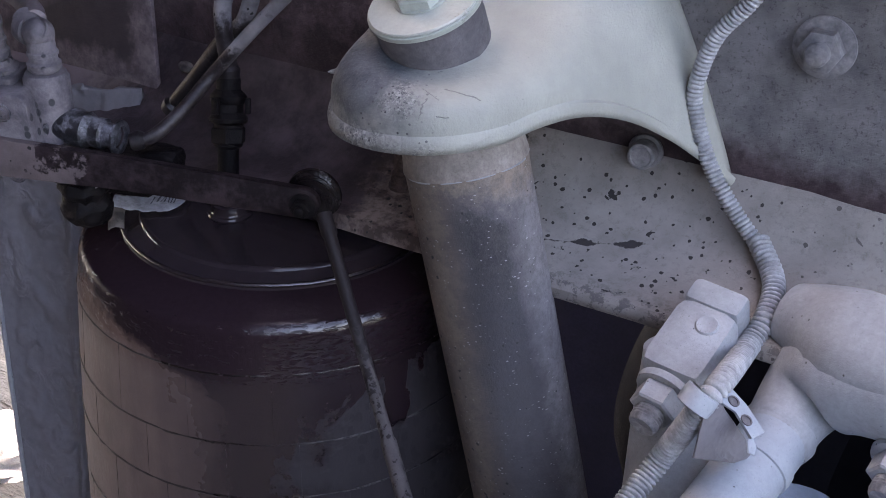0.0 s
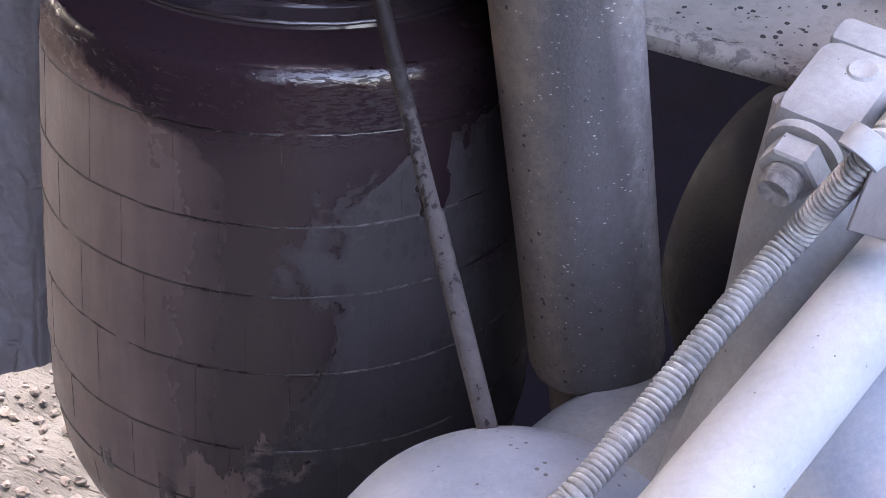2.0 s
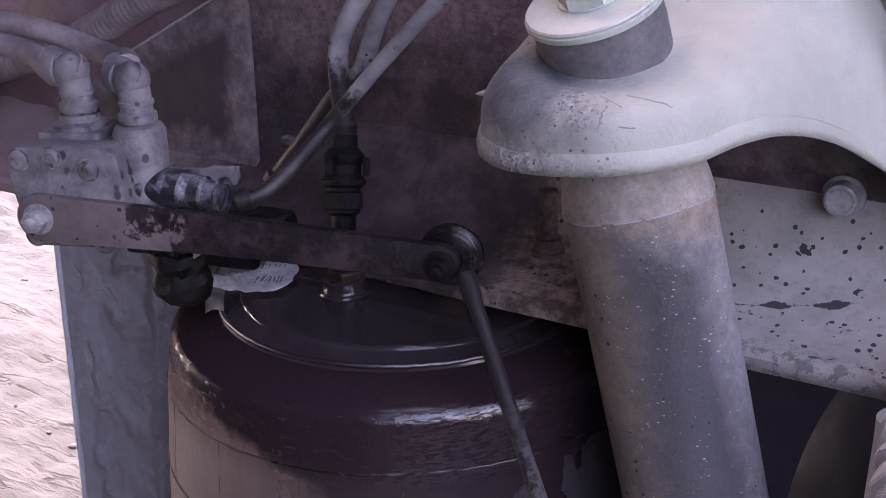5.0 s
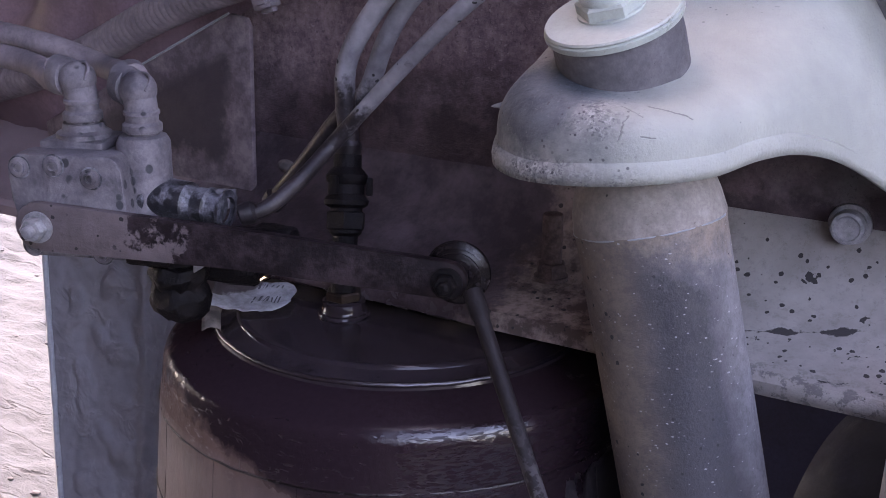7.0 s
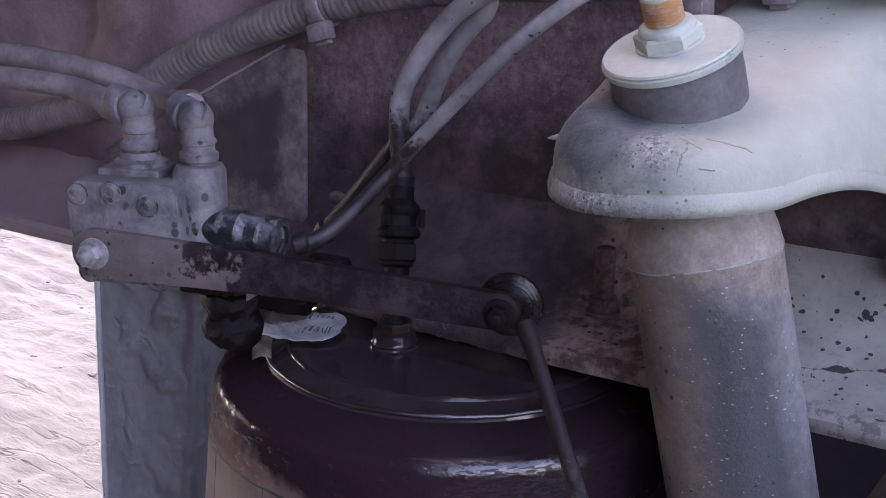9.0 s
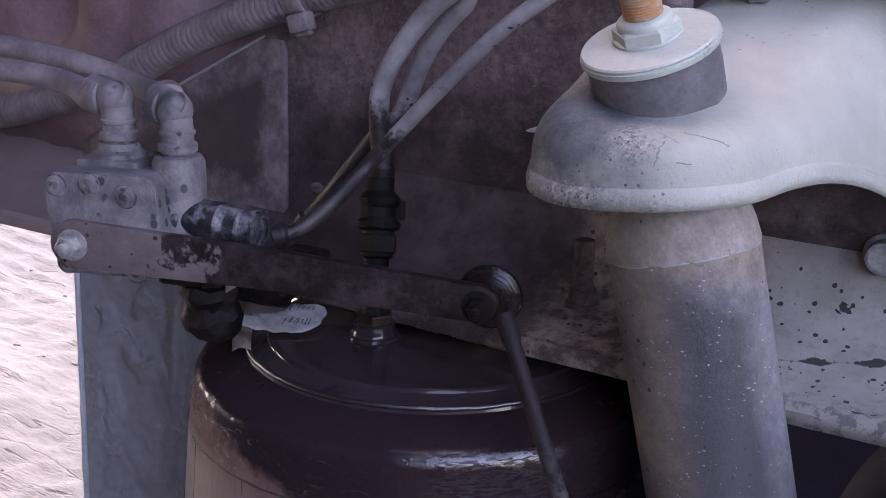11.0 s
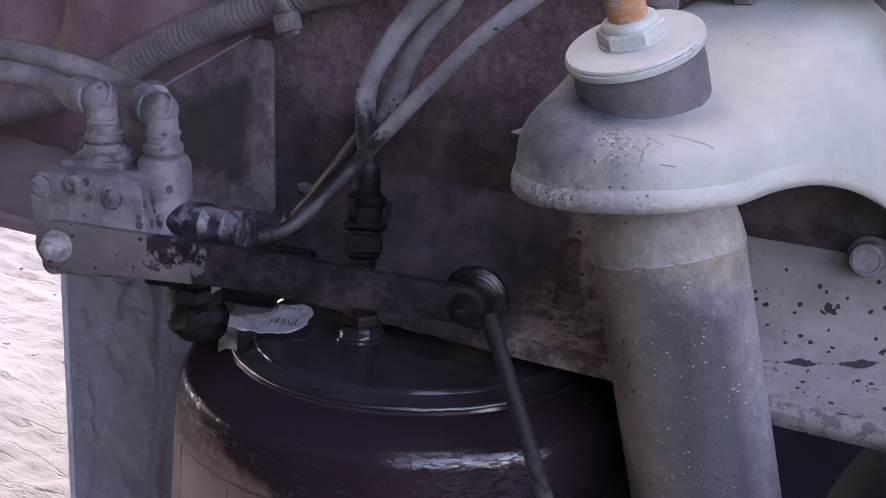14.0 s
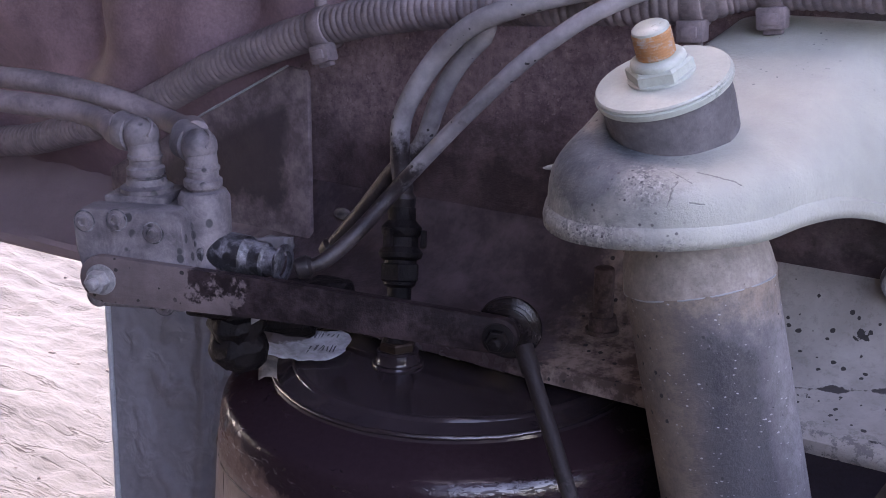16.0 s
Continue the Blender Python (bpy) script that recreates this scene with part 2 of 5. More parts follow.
k.bump(k.math("ADD", k.noise(420, 5, 0.7), k.math("MULTIPLY", fleck, 1.6)), 0.55, 0.0011)
m_shock = k.m
k = Mat("rail_flange", 0.8)
x_, y_, z_ = k.node("ShaderNodeSeparateXYZ", Vector=k.co).outputs
big, fine = k.noise(24, 8, 0.65), k.noise(300, 5, 0.7)
clean = k.mix(k.ramp(big, 0.35, 0.7), rgb(0.200, 0.182, 0.164), rgb(0.285, 0.262, 0.240))
clean = k.mix(k.ramp(k.noise(170, 7, 0.8), 0.52, 0.66, 0.0, 0.45), clean, rgb(0.110, 0.098, 0.090))
clean = k.mix(k.math("MULTIPLY", k.ramp(y_, 0.640, 0.624), k.ramp(k.noise(120, 6, 0.75), 0.50, 0.56, 0.0, 0.7)), clean, rgb(0.075, 0.070, 0.070))
brown = k.mix(k.ramp(k.noise(60, 8, 0.7), 0.42, 0.58), rgb(0.080, 0.056, 0.050), rgb(0.270, 0.208, 0.182))
brown = k.mix(k.ramp(x_, -0.22, -0.30), brown, k.mix(big, rgb(0.150, 0.108, 0.116), rgb(0.250, 0.190, 0.196)))
clean = k.mix(k.ramp(k.math("ADD", x_, k.math("MULTIPLY", k.math("SUBTRACT", k.noise(30, 7, 0.7), 0.5), 0.12)), 0.10, 0.15), brown, clean)
vor = k.node("ShaderNodeTexVoronoi", Scale=150.0)
k.t.links.new(k.co, vor.inputs["Vector"])
size = k.math("MULTIPLY", k.node("ShaderNodeSeparateColor", Color=vor.outputs["Color"]).outputs[0], 0.27)
ragd = k.math("ADD", vor.outputs["Distance"], k.math("MULTIPLY", k.math("SUBTRACT", k.noise(420, 4), 0.5), 0.34))
fleck = k.math("MAXIMUM", k.ramp(k.math("SUBTRACT", ragd, size), 0.01, -0.015), k.ramp(k.noise(95, 4, 0.6, None, 0.5), 0.68, 0.69))
spot = k.math("MULTIPLY", fleck, k.math("MULTIPLY", k.ramp(k.noise(26, 4), 0.26, 0.40), k.math("MULTIPLY", k.ramp(x_, 0.50, 0.30), k.ramp(x_, -0.06, 0.0))))
clean = k.mix(spot, clean, rgb(0.03, 0.027, 0.027))
line = k.math("ABSOLUTE", k.math("SUBTRACT", k.math("SUBTRACT", y_, k.math("MULTIPLY", x_, 0.28)), 0.6075))
line = k.math("ADD", line, k.math("MULTIPLY", k.math("SUBTRACT", k.noise(70, 5), 0.5), 0.016))
line = k.math("ADD", line, k.math("MULTIPLY", k.ramp(k.math("ABSOLUTE", k.math("SUBTRACT", x_, 0.215)), 0.035, 0.06), 0.01))
clean = k.mix(k.ramp(line, 0.0020, 0.0011), clean, rgb(0.035, 0.03, 0.03))
oil = k.math("MULTIPLY", k.ramp(k.math("ADD", x_, k.math("MULTIPLY", k.math("SUBTRACT", k.noise(26, 8, 0.7), 0.5), 0.10)), 0.042, 0.026), k.ramp(x_, -0.30, -0.22))
dirt = k.mix(k.ramp(k.noise(30, 8, 0.7), 0.42, 0.66), rgb(0.036, 0.0245, 0.0280), rgb(0.098, 0.072, 0.075))
k.color(k.mix(oil, clean, dirt))
k.b.inputs["Specular IOR Level"].default_value = 0.35
wetlip = k.math("MULTIPLY", k.ramp(y_, 0.6245, 0.6225), k.ramp(k.noise(60, 4, 0.7), 0.40, 0.50))
k.rough(k.math("SUBTRACT", k.ramp(oil, 0, 1, 0.88, 0.46), k.math("MULTIPLY", k.math("MULTIPLY", oil, wetlip), 0.36)))
k.bump(k.math("ADD", fine, k.math("MULTIPLY", big, 2.0)), 0.5, 0.0012)
m_flange = k.m

# web: dusty and mottled above, soaked with oil towards the flange, painted shade low on the right
k = Mat("rail_web", 0.85)
x_, y_, z_ = k.node("ShaderNodeSeparateXYZ", Vector=k.co).outputs
big, fine = k.noise(24, 8, 0.65), k.noise(300, 5, 0.7)
clean = k.mix(k.ramp(big, 0.35, 0.7), rgb(0.098, 0.097, 0.100), rgb(0.225, 0.215, 0.213))
clean = k.mix(k.math("MULTIPLY", k.ramp(k.noise(330, 5, 0.8), 0.56, 0.62), 0.5), clean, rgb(0.03, 0.027, 0.027))
rusty = k.mix(k.ramp(k.math("ADD", k.math("MULTIPLY", k.noise(30, 9, 0.75), 0.5), k.math("MULTIPLY", k.noise(150, 6, 0.75), 0.5)), 0.42, 0.62), rgb(0.124, 0.080, 0.086), rgb(0.285, 0.202, 0.203))
rusty = k.mix(k.ramp(k.noise(260, 5, 0.75), 0.58, 0.64, 0.0, 0.55), rusty, rgb(0.050, 0.036, 0.038))
rusty = k.mix(k.ramp(k.noise(210, 5, 0.75, k.mapped((1, 1, 1), (0.4, 0.2, 0.1))), 0.60, 0.65, 0.0, 0.6), rusty, rgb(0.340, 0.255, 0.240))
dry = k.mix(k.ramp(k.math("ADD", x_, k.math("MULTIPLY", k.math("SUBTRACT", k.noise(26, 8, 0.7), 0.5), 0.16)), 0.14, 0.22), rusty, clean)
soak = k.math("ADD", z_, k.math("MULTIPLY", k.math("SUBTRACT", k.noise(15, 8, 0.72), 0.5), 0.09))
# oil on the left; the low right stretch is bracket shade painted dark
oil_and_shade = k.math("MAXIMUM", k.ramp(x_, 0.20, 0.13), k.ramp(soak, 0.950, 0.925))
oil = k.math("MULTIPLY", k.ramp(soak, 0.985, 0.945), k.math("MULTIPLY", oil_and_shade, k.ramp(x_, -0.26, -0.20)))
k.color(k.mix(oil, dry, k.mix(k.ramp(k.noise(30, 8, 0.7), 0.42, 0.66), rgb(0.038, 0.0240, 0.0280), rgb(0.102, 0.070, 0.074))))
k.b.inputs["Specular IOR Level"].default_value = 0.3
k.rough(k.ramp(oil, 0, 1, 0.9, 0.34))
k.bump(k.math("ADD", fine, k.math("MULTIPLY", big, 2.0)), 0.8, 0.0013)
m_rail = k.m
k = Mat("gusset_steel", 0.75)
x_, y_, z_ = k.node("ShaderNodeSeparateXYZ", Vector=k.co).outputs
big, fine = k.noise(30, 8, 0.7), k.noise(300, 5, 0.7)
dusted = k.mix(k.ramp(k.math("ADD", k.math("MULTIPLY", big, 0.65), k.math("MULTIPLY", k.noise(130, 5, 0.7), 0.35)), 0.42, 0.58), rgb(0.090, 0.068, 0.074), rgb(0.195, 0.152, 0.155))
rag = k.math("MULTIPLY", k.math("SUBTRACT", k.noise(34, 8, 0.72), 0.5), 0.045)
side = k.ramp(k.math("ADD", x_, rag), -0.222, -0.232)
foot = k.ramp(k.math("ADD", z_, rag), 0.896, 0.908)
# darker area inside the right strip, the foot and the sloping edge
dark_area = k.math("MULTIPLY", k.math("MULTIPLY", side, foot), k.ramp(k.math("SUBTRACT", z_, k.math("MULTIPLY", x_, 0.48)), 1.098, 1.086))
k.color(k.mix(k.math("MULTIPLY", dark_area, 0.9), dusted, rgb(0.030, 0.022, 0.027)))
k.rough(k.ramp(dark_area, 0, 1, 0.85, 0.55))
k.b.inputs["Specular IOR Level"].default_value = 0.3
k.bump(k.math("ADD", fine, k.math("MULTIPLY", big, 2.0)), 0.4, 0.001)
m_gusset = k.m
m_cap = dusty("shock_cap", (0.195, 0.170, 0.150), (0.285, 0.250, 0.222), 0.65, 22, 0.8, speck=(170, 0.12, (0.02, 0.02, 0.022), 0.55), bump=0.5)
m_zinc = dusty("dusty_zinc", (0.298, 0.328, 0.286), (0.362, 0.394, 0.344), 0.6, 14, 0.42, bump=0.25, mottle=0.3)
m_rubber = dusty("bush_rubber", (0.085, 0.08, 0.085), (0.125, 0.115, 0.12), 0.45, 40, 0.8)
m_valve = dusty("valve_alloy", (0.0640, 0.0570, 0.0640), (0.1560, 0.1370, 0.1450), 0.50, 55, 0.7, speck=(130, 0.36, (0.02, 0.02, 0.024), 0.50), bump=0.4, mottle=0.5)
m_lever = oily_stretch("lever_steel", ((0.080, 0.062, 0.063), (0.144, 0.114, 0.112)), ((0.009, 0.0060, 0.0068), (0.036, 0.0245, 0.0265)), 0.080, 0.074, 0.55, spec=0.1)
m_stud = dusty("oily_stud", (0.060, 0.040, 0.038), (0.150, 0.108, 0.100), 0.45, 70, 0.8, bump=0.6, spec=0.2)
m_black = dusty("oily_black", (0.0120, 0.0095, 0.0108), (0.0400, 0.0315, 0.0330), 0.26, 60, 0.62, bump=0.3, spec=0.3)
k = Mat("hanger_plate", 0.7)
worm = k.math("ABSOLUTE", k.math("SUBTRACT", k.noise(46, 3, 0.5, k.mapped((1, 1, 0.8)), 0.5), 0.5))
ridge = k.math("MULTIPLY", k.ramp(worm, 0.09, 0.0), k.ramp(k.noise(30, 3), 0.46, 0.62))
tone = k.mix(k.ramp(k.noise(10, 7, 0.65), 0.35, 0.65), rgb(0.142, 0.135, 0.143), rgb(0.180, 0.168, 0.173))
tone = k.mix(k.ramp(k.noise(190, 6, 0.75), 0.40, 0.66, 0.0, 0.30), tone, rgb(0.105, 0.099, 0.105))
k.color(k.mix(k.math("MULTIPLY", ridge, 0.35), tone, rgb(0.235, 0.222, 0.226)))
k.bump(k.math("ADD", k.math("MULTIPLY", ridge, 1.3), k.math("MULTIPLY", k.noise(210, 5, 0.7), 0.35)), 0.45, 0.0022)
m_plate = k.m
m_tar = dusty("oil_caked", (0.0040, 0.0030, 0.0034), (0.0170, 0.0125, 0.0135), 0.30, 60, 0.72, bump=0.9, spec=0.14)
m_hose_oily = oily_stretch("oily_air_hose", ((0.125, 0.116, 0.120), (0.315, 0.292, 0.294)), ((0.012, 0.009, 0.010), (0.045, 0.036, 0.038)), 0.966, 0.986, 0.40, 2, 0.3)
m_valve_oily = dusty("oily_valve_alloy", (0.022, 0.022, 0.026), (0.188, 0.184, 0.203), 0.36, 75, 0.5, speck=(110, 0.42, (0.012, 0.012, 0.014), 0.42), bump=0.4)
k = Mat("link_rod_steel", 0.6)
z_ = k.node("ShaderNodeSeparateXYZ", Vector=k.co).outputs[2]
soak = k.ramp(k.math("ADD", z_, k.math("MULTIPLY", k.math("SUBTRACT", k.noise(60, 6, 0.7), 0.5), 0.05)), -0.095, -0.060)
blot = k.math("ADD", k.noise(210, 4, 0.62, k.mapped((1, 1, 0.75))), k.ramp(z_, -0.165, -0.03, -0.14, 0.10))
blot = k.math("MAXIMUM", k.ramp(blot, 0.47, 0.52), soak)
dust = k.mix(k.noise(90, 6, 0.7), rgb(0.038, 0.034, 0.035), rgb(0.085, 0.077, 0.077))
k.b.inputs["Specular IOR Level"].default_value = 0.18
k.color(k.mix(blot, dust, k.mix(k.noise(120, 5), rgb(0.008, 0.006, 0.0065), rgb(0.022, 0.017, 0.018))))
k.rough(k.ramp(blot, 0, 1, 0.85, 0.55))
k.bump(k.math("ADD", k.noise(420, 4, 0.7), k.math("MULTIPLY", blot, -0.6)), 0.6, 0.0010)
m_rod = k.m
m_conduit = dusty("dark_conduit", (0.1010, 0.0820, 0.0890), (0.2050, 0.1660, 0.1720), 0.5, 50, 0.75, mottle=0.35)
m_pale_conduit = dusty("pale_conduit", (0.220, 0.230, 0.236), (0.360, 0.370, 0.374), 0.6, 40, 0.7)
m_tube = dusty("stabiliser_paint", (0.262, 0.298, 0.324), (0.305, 0.335, 0.356), 0.6, 8, 0.55, speck=(150, 0.085, (0.10, 0.10, 0.11)), bump=0.2, mottle=0.35)
m_casting = dusty("axle_casting", (0.260, 0.274, 0.284), (0.320, 0.333, 0.338), 0.6, 12, 0.75, speck=(150, 0.10, (0.08, 0.08, 0.08)), bump=0.3, mottle=0.5)
m_drum = dusty("chamber_paint", (0.185, 0.222, 0.278), (0.238, 0.266, 0.308), 0.5, 10, 0.5, speck=(140, 0.17, (0.07, 0.07, 0.08)), bump=0.2, mottle=0.4)
m_blue = dusty("blue_grey_paint", (0.272, 0.336, 0.432), (0.384, 0.424, 0.480), 0.4, 9, 0.5, bump=0.2, mottle=0.4)
# near-black so that the shade under the chassis is in the colour
m_shaded_axle = dusty("shaded_axle", (0.0022, 0.0023, 0.0036), (0.0052, 0.0054, 0.0082), 0.5, 18, 0.85, speck=(90, 0.12, (0.002, 0.002, 0.003)), spec=0.06)
m_guard = dusty("mudguard", (0.134, 0.083, 0.096), (0.270, 0.176, 0.197), 0.45, 8, 0.8, bump=0.3, mottle=0.4)
# bed underside; the blue-black also stands in for shade in the gaps
m_bed_and_gap = dusty("bed_and_gap_shade", (0.0105, 0.0110, 0.0280), (0.0200, 0.0205, 0.0450), 0.4, 6, 0.85, spec=0.2)
m_grey = dusty("mid_grey_bolt", (0.1275, 0.1275, 0.1350), (0.2250, 0.2175, 0.2175), 0.5, 60, 0.6, bump=0.3)
m_wall = dusty("unseen_wall", (0.03, 0.024, 0.024), (0.06, 0.05, 0.048), 0.5, 3, 0.9)
m_bag = dusty("plastic_bag", (0.75, 0.76, 0.74), (0.55, 0.50, 0.45), 0.3, 12, 0.45)

m_green = dusty("green_plastic", (0.16, 0.30, 0.20), (0.32, 0.38, 0.32), 0.4, 14, 0.5)

k = Mat("brass", 0.5, 0.8)
k.color(k.mix(k.ramp(k.noise(80), 0.4, 0.65), rgb(0.045, 0.030, 0.022), rgb(0.015, 0.011, 0.011)))
m_brass = k.m
k = Mat("rusty_thread", 0.6, 0.2)
k.color(k.mix(k.ramp(k.noise(150, 6, 0.7), 0.50, 0.62), rgb(0.46, 0.230, 0.100), rgb(0.42, 0.37, 0.32)))
k.bump(k.noise(600, 4, 0.7), 0.4, 0.0005)
m_thread = k.m
k = Mat("label_paper", 0.6)
x_, y_, z_ = k.node("ShaderNodeSeparateXYZ", Vector=k.co).outputs
far_ = k.math("ADD", k.math("SUBTRACT", k.math("MULTIPLY", y_, 0.30), k.math("MULTIPLY", x_, 0.95)), k.math("MULTIPLY", k.math("SUBTRACT", k.noise(90, 7, 0.7), 0.5), 0.014))
soaked = k.ramp(far_, 0.2605, 0.2630)
white = k.mix(k.ramp(k.noise(110, 8, 0.7), 0.42, 0.62), rgb(0.36, 0.36, 0.37), rgb(0.20, 0.195, 0.20))
k.color(k.mix(soaked, white, k.mix(k.noise(80, 5), rgb(0.030, 0.022, 0.022), rgb(0.080, 0.062, 0.060))))
k.bump(k.noise(160, 6, 0.7), 0.5, 0.0012)
m_paper = k.m
k = Mat("brown_paper", 0.8)
k.color(k.mix(k.ramp(k.noise(90, 6), 0.4, 0.6), rgb(0.13, 0.105, 0.09), rgb(0.04, 0.032, 0.03)))
m_flap = k.m
k = Mat("label_print", 0.6)
k.color(rgb(0.05, 0.05, 0.06))
m_ink = k.m

# wet black rubber with dry dusty islands and runs
def bellows_zones(k):
    """Across the bellows, height, the brown dust film with painted-in ground light on the left, and the dry grey
    islands.
    """
    X, Y, Z = k.node("ShaderNodeSeparateXYZ", Vector=k.co).outputs
    isle = k.noise(11.0, 9, 0.66, None, 0.6)
    runs = k.noise(24.0, 6, 0.6, k.mapped((1, 1, 0.16)))
    across = k.math("ADD", k.math("MULTIPLY", X, 0.84), k.math("MULTIPLY", Y, 0.54))
    right = k.ramp(k.math("SUBTRACT", across, k.math("MULTIPLY", Z, 0.20)), -0.02, 0.10)    # drier towards the damper side
    dry = k.math("MULTIPLY", right, k.ramp(Z, -0.022, -0.075))
    level = k.math("ADD", k.math("ADD", k.math("MULTIPLY", isle, 0.72), k.math("MULTIPLY", runs, 0.28)), k.math("MULTIPLY", dry, 0.31))
    run = k.math("ABSOLUTE", k.math("SUBTRACT", k.math("ADD", across, k.math("MULTIPLY", k.math("SUBTRACT", k.noise(40, 5), 0.5), 0.02)), 0.083))
    run = k.math("MULTIPLY", k.ramp(run, 0.008, 0.0065), k.ramp(k.math("ADD", Z, k.math("MULTIPLY", k.noise(60, 3), 0.02)), -0.092, -0.087))
    f = k.math("MULTIPLY", k.ramp(k.math("ADD", level, k.math("MULTIPLY", k.math("SUBTRACT", k.noise(130, 6, 0.75), 0.5), 0.10)), 0.640, 0.700), k.ramp(right, 0.0, 0.04))
    f = k.math("MULTIPLY", f, k.math("SUBTRACT", 1.0, run))
    edge = k.math("ADD", across, k.math("MULTIPLY", k.math("SUBTRACT", runs, 0.5), 0.05))
    edge = k.math("ADD", edge, k.math("MULTIPLY", k.math("SUBTRACT", k.noise(60, 8, 0.7), 0.5), 0.02))
    film = k.math("MULTIPLY", k.ramp(edge, -0.020, -0.085), k.ramp(k.math("ADD", k.math("ADD", Z, k.math("MULTIPLY", k.math("ADD", across, 0.085), 0.42)), k.math("MULTIPLY", k.math("SUBTRACT", k.noise(44, 7, 0.68), 0.5), 0.045)), -0.034, -0.044))
    low = k.math("ADD", Z, k.math("MULTIPLY", k.math("SUBTRACT", k.noise(34, 7, 0.65, k.mapped((1, 1, 0.22))), 0.5), 0.16))
    foot = k.math("MULTIPLY", k.ramp(low, -0.252, -0.258), k.ramp(edge, 0.085, 0.03))       # dusty again at the rolled foot, with wet runs
    wetrun = k.math("MULTIPLY", k.ramp(k.noise(52, 3, 0.5, k.mapped((1, 1, 0.05))), 0.60, 0.62), k.ramp(Z, -0.25, -0.28))
    film = k.math("MULTIPLY", k.math("MAXIMUM", film, foot), k.math("SUBTRACT", 1.0, k.math("MULTIPLY", wetrun, 0.55)))
    return across, Z, film, f


k = Mat("bellows_rubber", 0.3)
across, Z, film, f = bellows_zones(k)
grain = k.noise(300.0, 4)
wet = k.mix(grain, rgb(0.0145, 0.0082, 0.0102), rgb(0.0245, 0.0145, 0.0178))
streak = k.noise(60, 5, 0.6, k.mapped((1, 1, 0.12)))
# film brown also carries the ground's reflected light on the left side
wet = k.mix(film, wet, k.mix(k.ramp(k.math("ADD", k.math("MULTIPLY", streak, 0.6), k.math("MULTIPLY", k.noise(45, 7, 0.7), 0.4)), 0.35, 0.65), rgb(0.080, 0.049, 0.042), rgb(0.152, 0.099, 0.084)))
drycol = k.mix(k.ramp(k.noise(40, 6), 0.35, 0.7), rgb(0.0145, 0.0096, 0.0118), rgb(0.0245, 0.0180, 0.0205))
vor = k.node("ShaderNodeTexVoronoi", Scale=135.0)
k.t.links.new(k.mapped((1, 1, 0.62)), vor.inputs["Vector"])
ragged = k.math("ADD", vor.outputs["Distance"], k.math("MULTIPLY", k.math("SUBTRACT", k.noise(420, 4), 0.5), 0.45))
drop = k.math("MULTIPLY", k.ramp(ragged, 0.40, 0.33), k.ramp(k.math("ADD", k.noise(19, 4), k.ramp(Z, -0.20, -0.06, 0.0, 0.16)), 0.52, 0.58))
drycol = k.mix(k.math("MULTIPLY", drop, 0.9), drycol, rgb(0.0095, 0.006, 0.007))
k.color(k.mix(f, wet, drycol))
gloss_top = k.ramp(k.math("ADD", k.math("MULTIPLY", k.noise(95, 6, 0.7, k.mapped((1, 1, 3.5))), 0.5), k.math("MULTIPLY", k.noise(16, 4), 0.5)), 0.44, 0.56, 0.015, 0.04)
gloss = k.math("ADD", k.math("MULTIPLY", gloss_top, k.ramp(Z, -0.05, -0.03)), k.math("MULTIPLY", k.ramp(k.noise(20, 4), 0.4, 0.6, 0.12, 0.2), k.ramp(Z, -0.03, -0.05)))
gloss = k.math("ADD", gloss, k.math("MULTIPLY", film, 0.24))
k.rough(k.math("ADD", gloss, k.math("MULTIPLY", f, 0.62)))
ripple = k.noise(190.0, 6, 0.75, k.mapped((1, 1, 0.3)))
upper = k.math("MULTIPLY", k.ramp(Z, -0.040, -0.026), k.ramp(Z, -0.0105, -0.0130, 0.25, 1.0))
beads = k.math("ADD", k.math("MULTIPLY", k.noise(120.0, 3, 0.5, k.mapped((1, 1, 2.0))), 2.6), k.math("MULTIPLY", k.noise(330.0, 2, 0.5), 0.9))
relief = k.math("ADD", k.math("ADD", grain, k.math("MULTIPLY", ripple, 3.0)), k.noise(70.0, 4))
k.bump(k.math("ADD", relief, k.math("MULTIPLY", upper, beads)), 0.16, 0.0010)
muddy = k.math("MULTIPLY", k.ramp(across, 0.01, -0.02), k.ramp(k.noise(120, 6, 0.7, k.mapped((1, 1, 2.5))), 0.62, 0.58))
torn = k.math("MULTIPLY", k.ramp(k.noise(230, 5, 0.7, k.mapped((0.6, 0.6, 3.0))), 0.50, 0.54), 0.85)
spec_ = k.ramp(k.math("MULTIPLY", k.math("MAXIMUM", muddy, torn), k.ramp(Z, -0.060, -0.040)), 0, 1, 0.75, 0.03)
spec_ = k.math("MULTIPLY", spec_, k.ramp(Z, -0.0118, -0.0136, 0.12, 1.0))
k.put(k.b, "Specular_IOR_Level", spec_)
m_bellows = k.m

# moulded lines of the bellows: oily dark on the film, dusted on the dry side
k = Mat("mould_line", 0.3)
across, Z, film, f = bellows_zones(k)
worn = k.ramp(k.noise(130, 5, 0.7), 0.42, 0.58)
col = k.mix(film, rgb(0.006, 0.0035, 0.0042), k.mix(worn, rgb(0.014, 0.009, 0.008), rgb(0.040, 0.028, 0.025)))
k.color(k.mix(k.math("MULTIPLY", f, worn), col, rgb(0.085, 0.074, 0.074)))
k.rough(k.math("ADD", k.ramp(worn, 0, 1, 0.16, 0.30), k.math("MULTIPLY", k.math("MAXIMUM", film, f), 0.35)))
k.bump(k.noise(500, 4, 0.7), 0.4, 0.0006)
m_mould = k.m

k = Mat("wet_black_metal", 0.15)
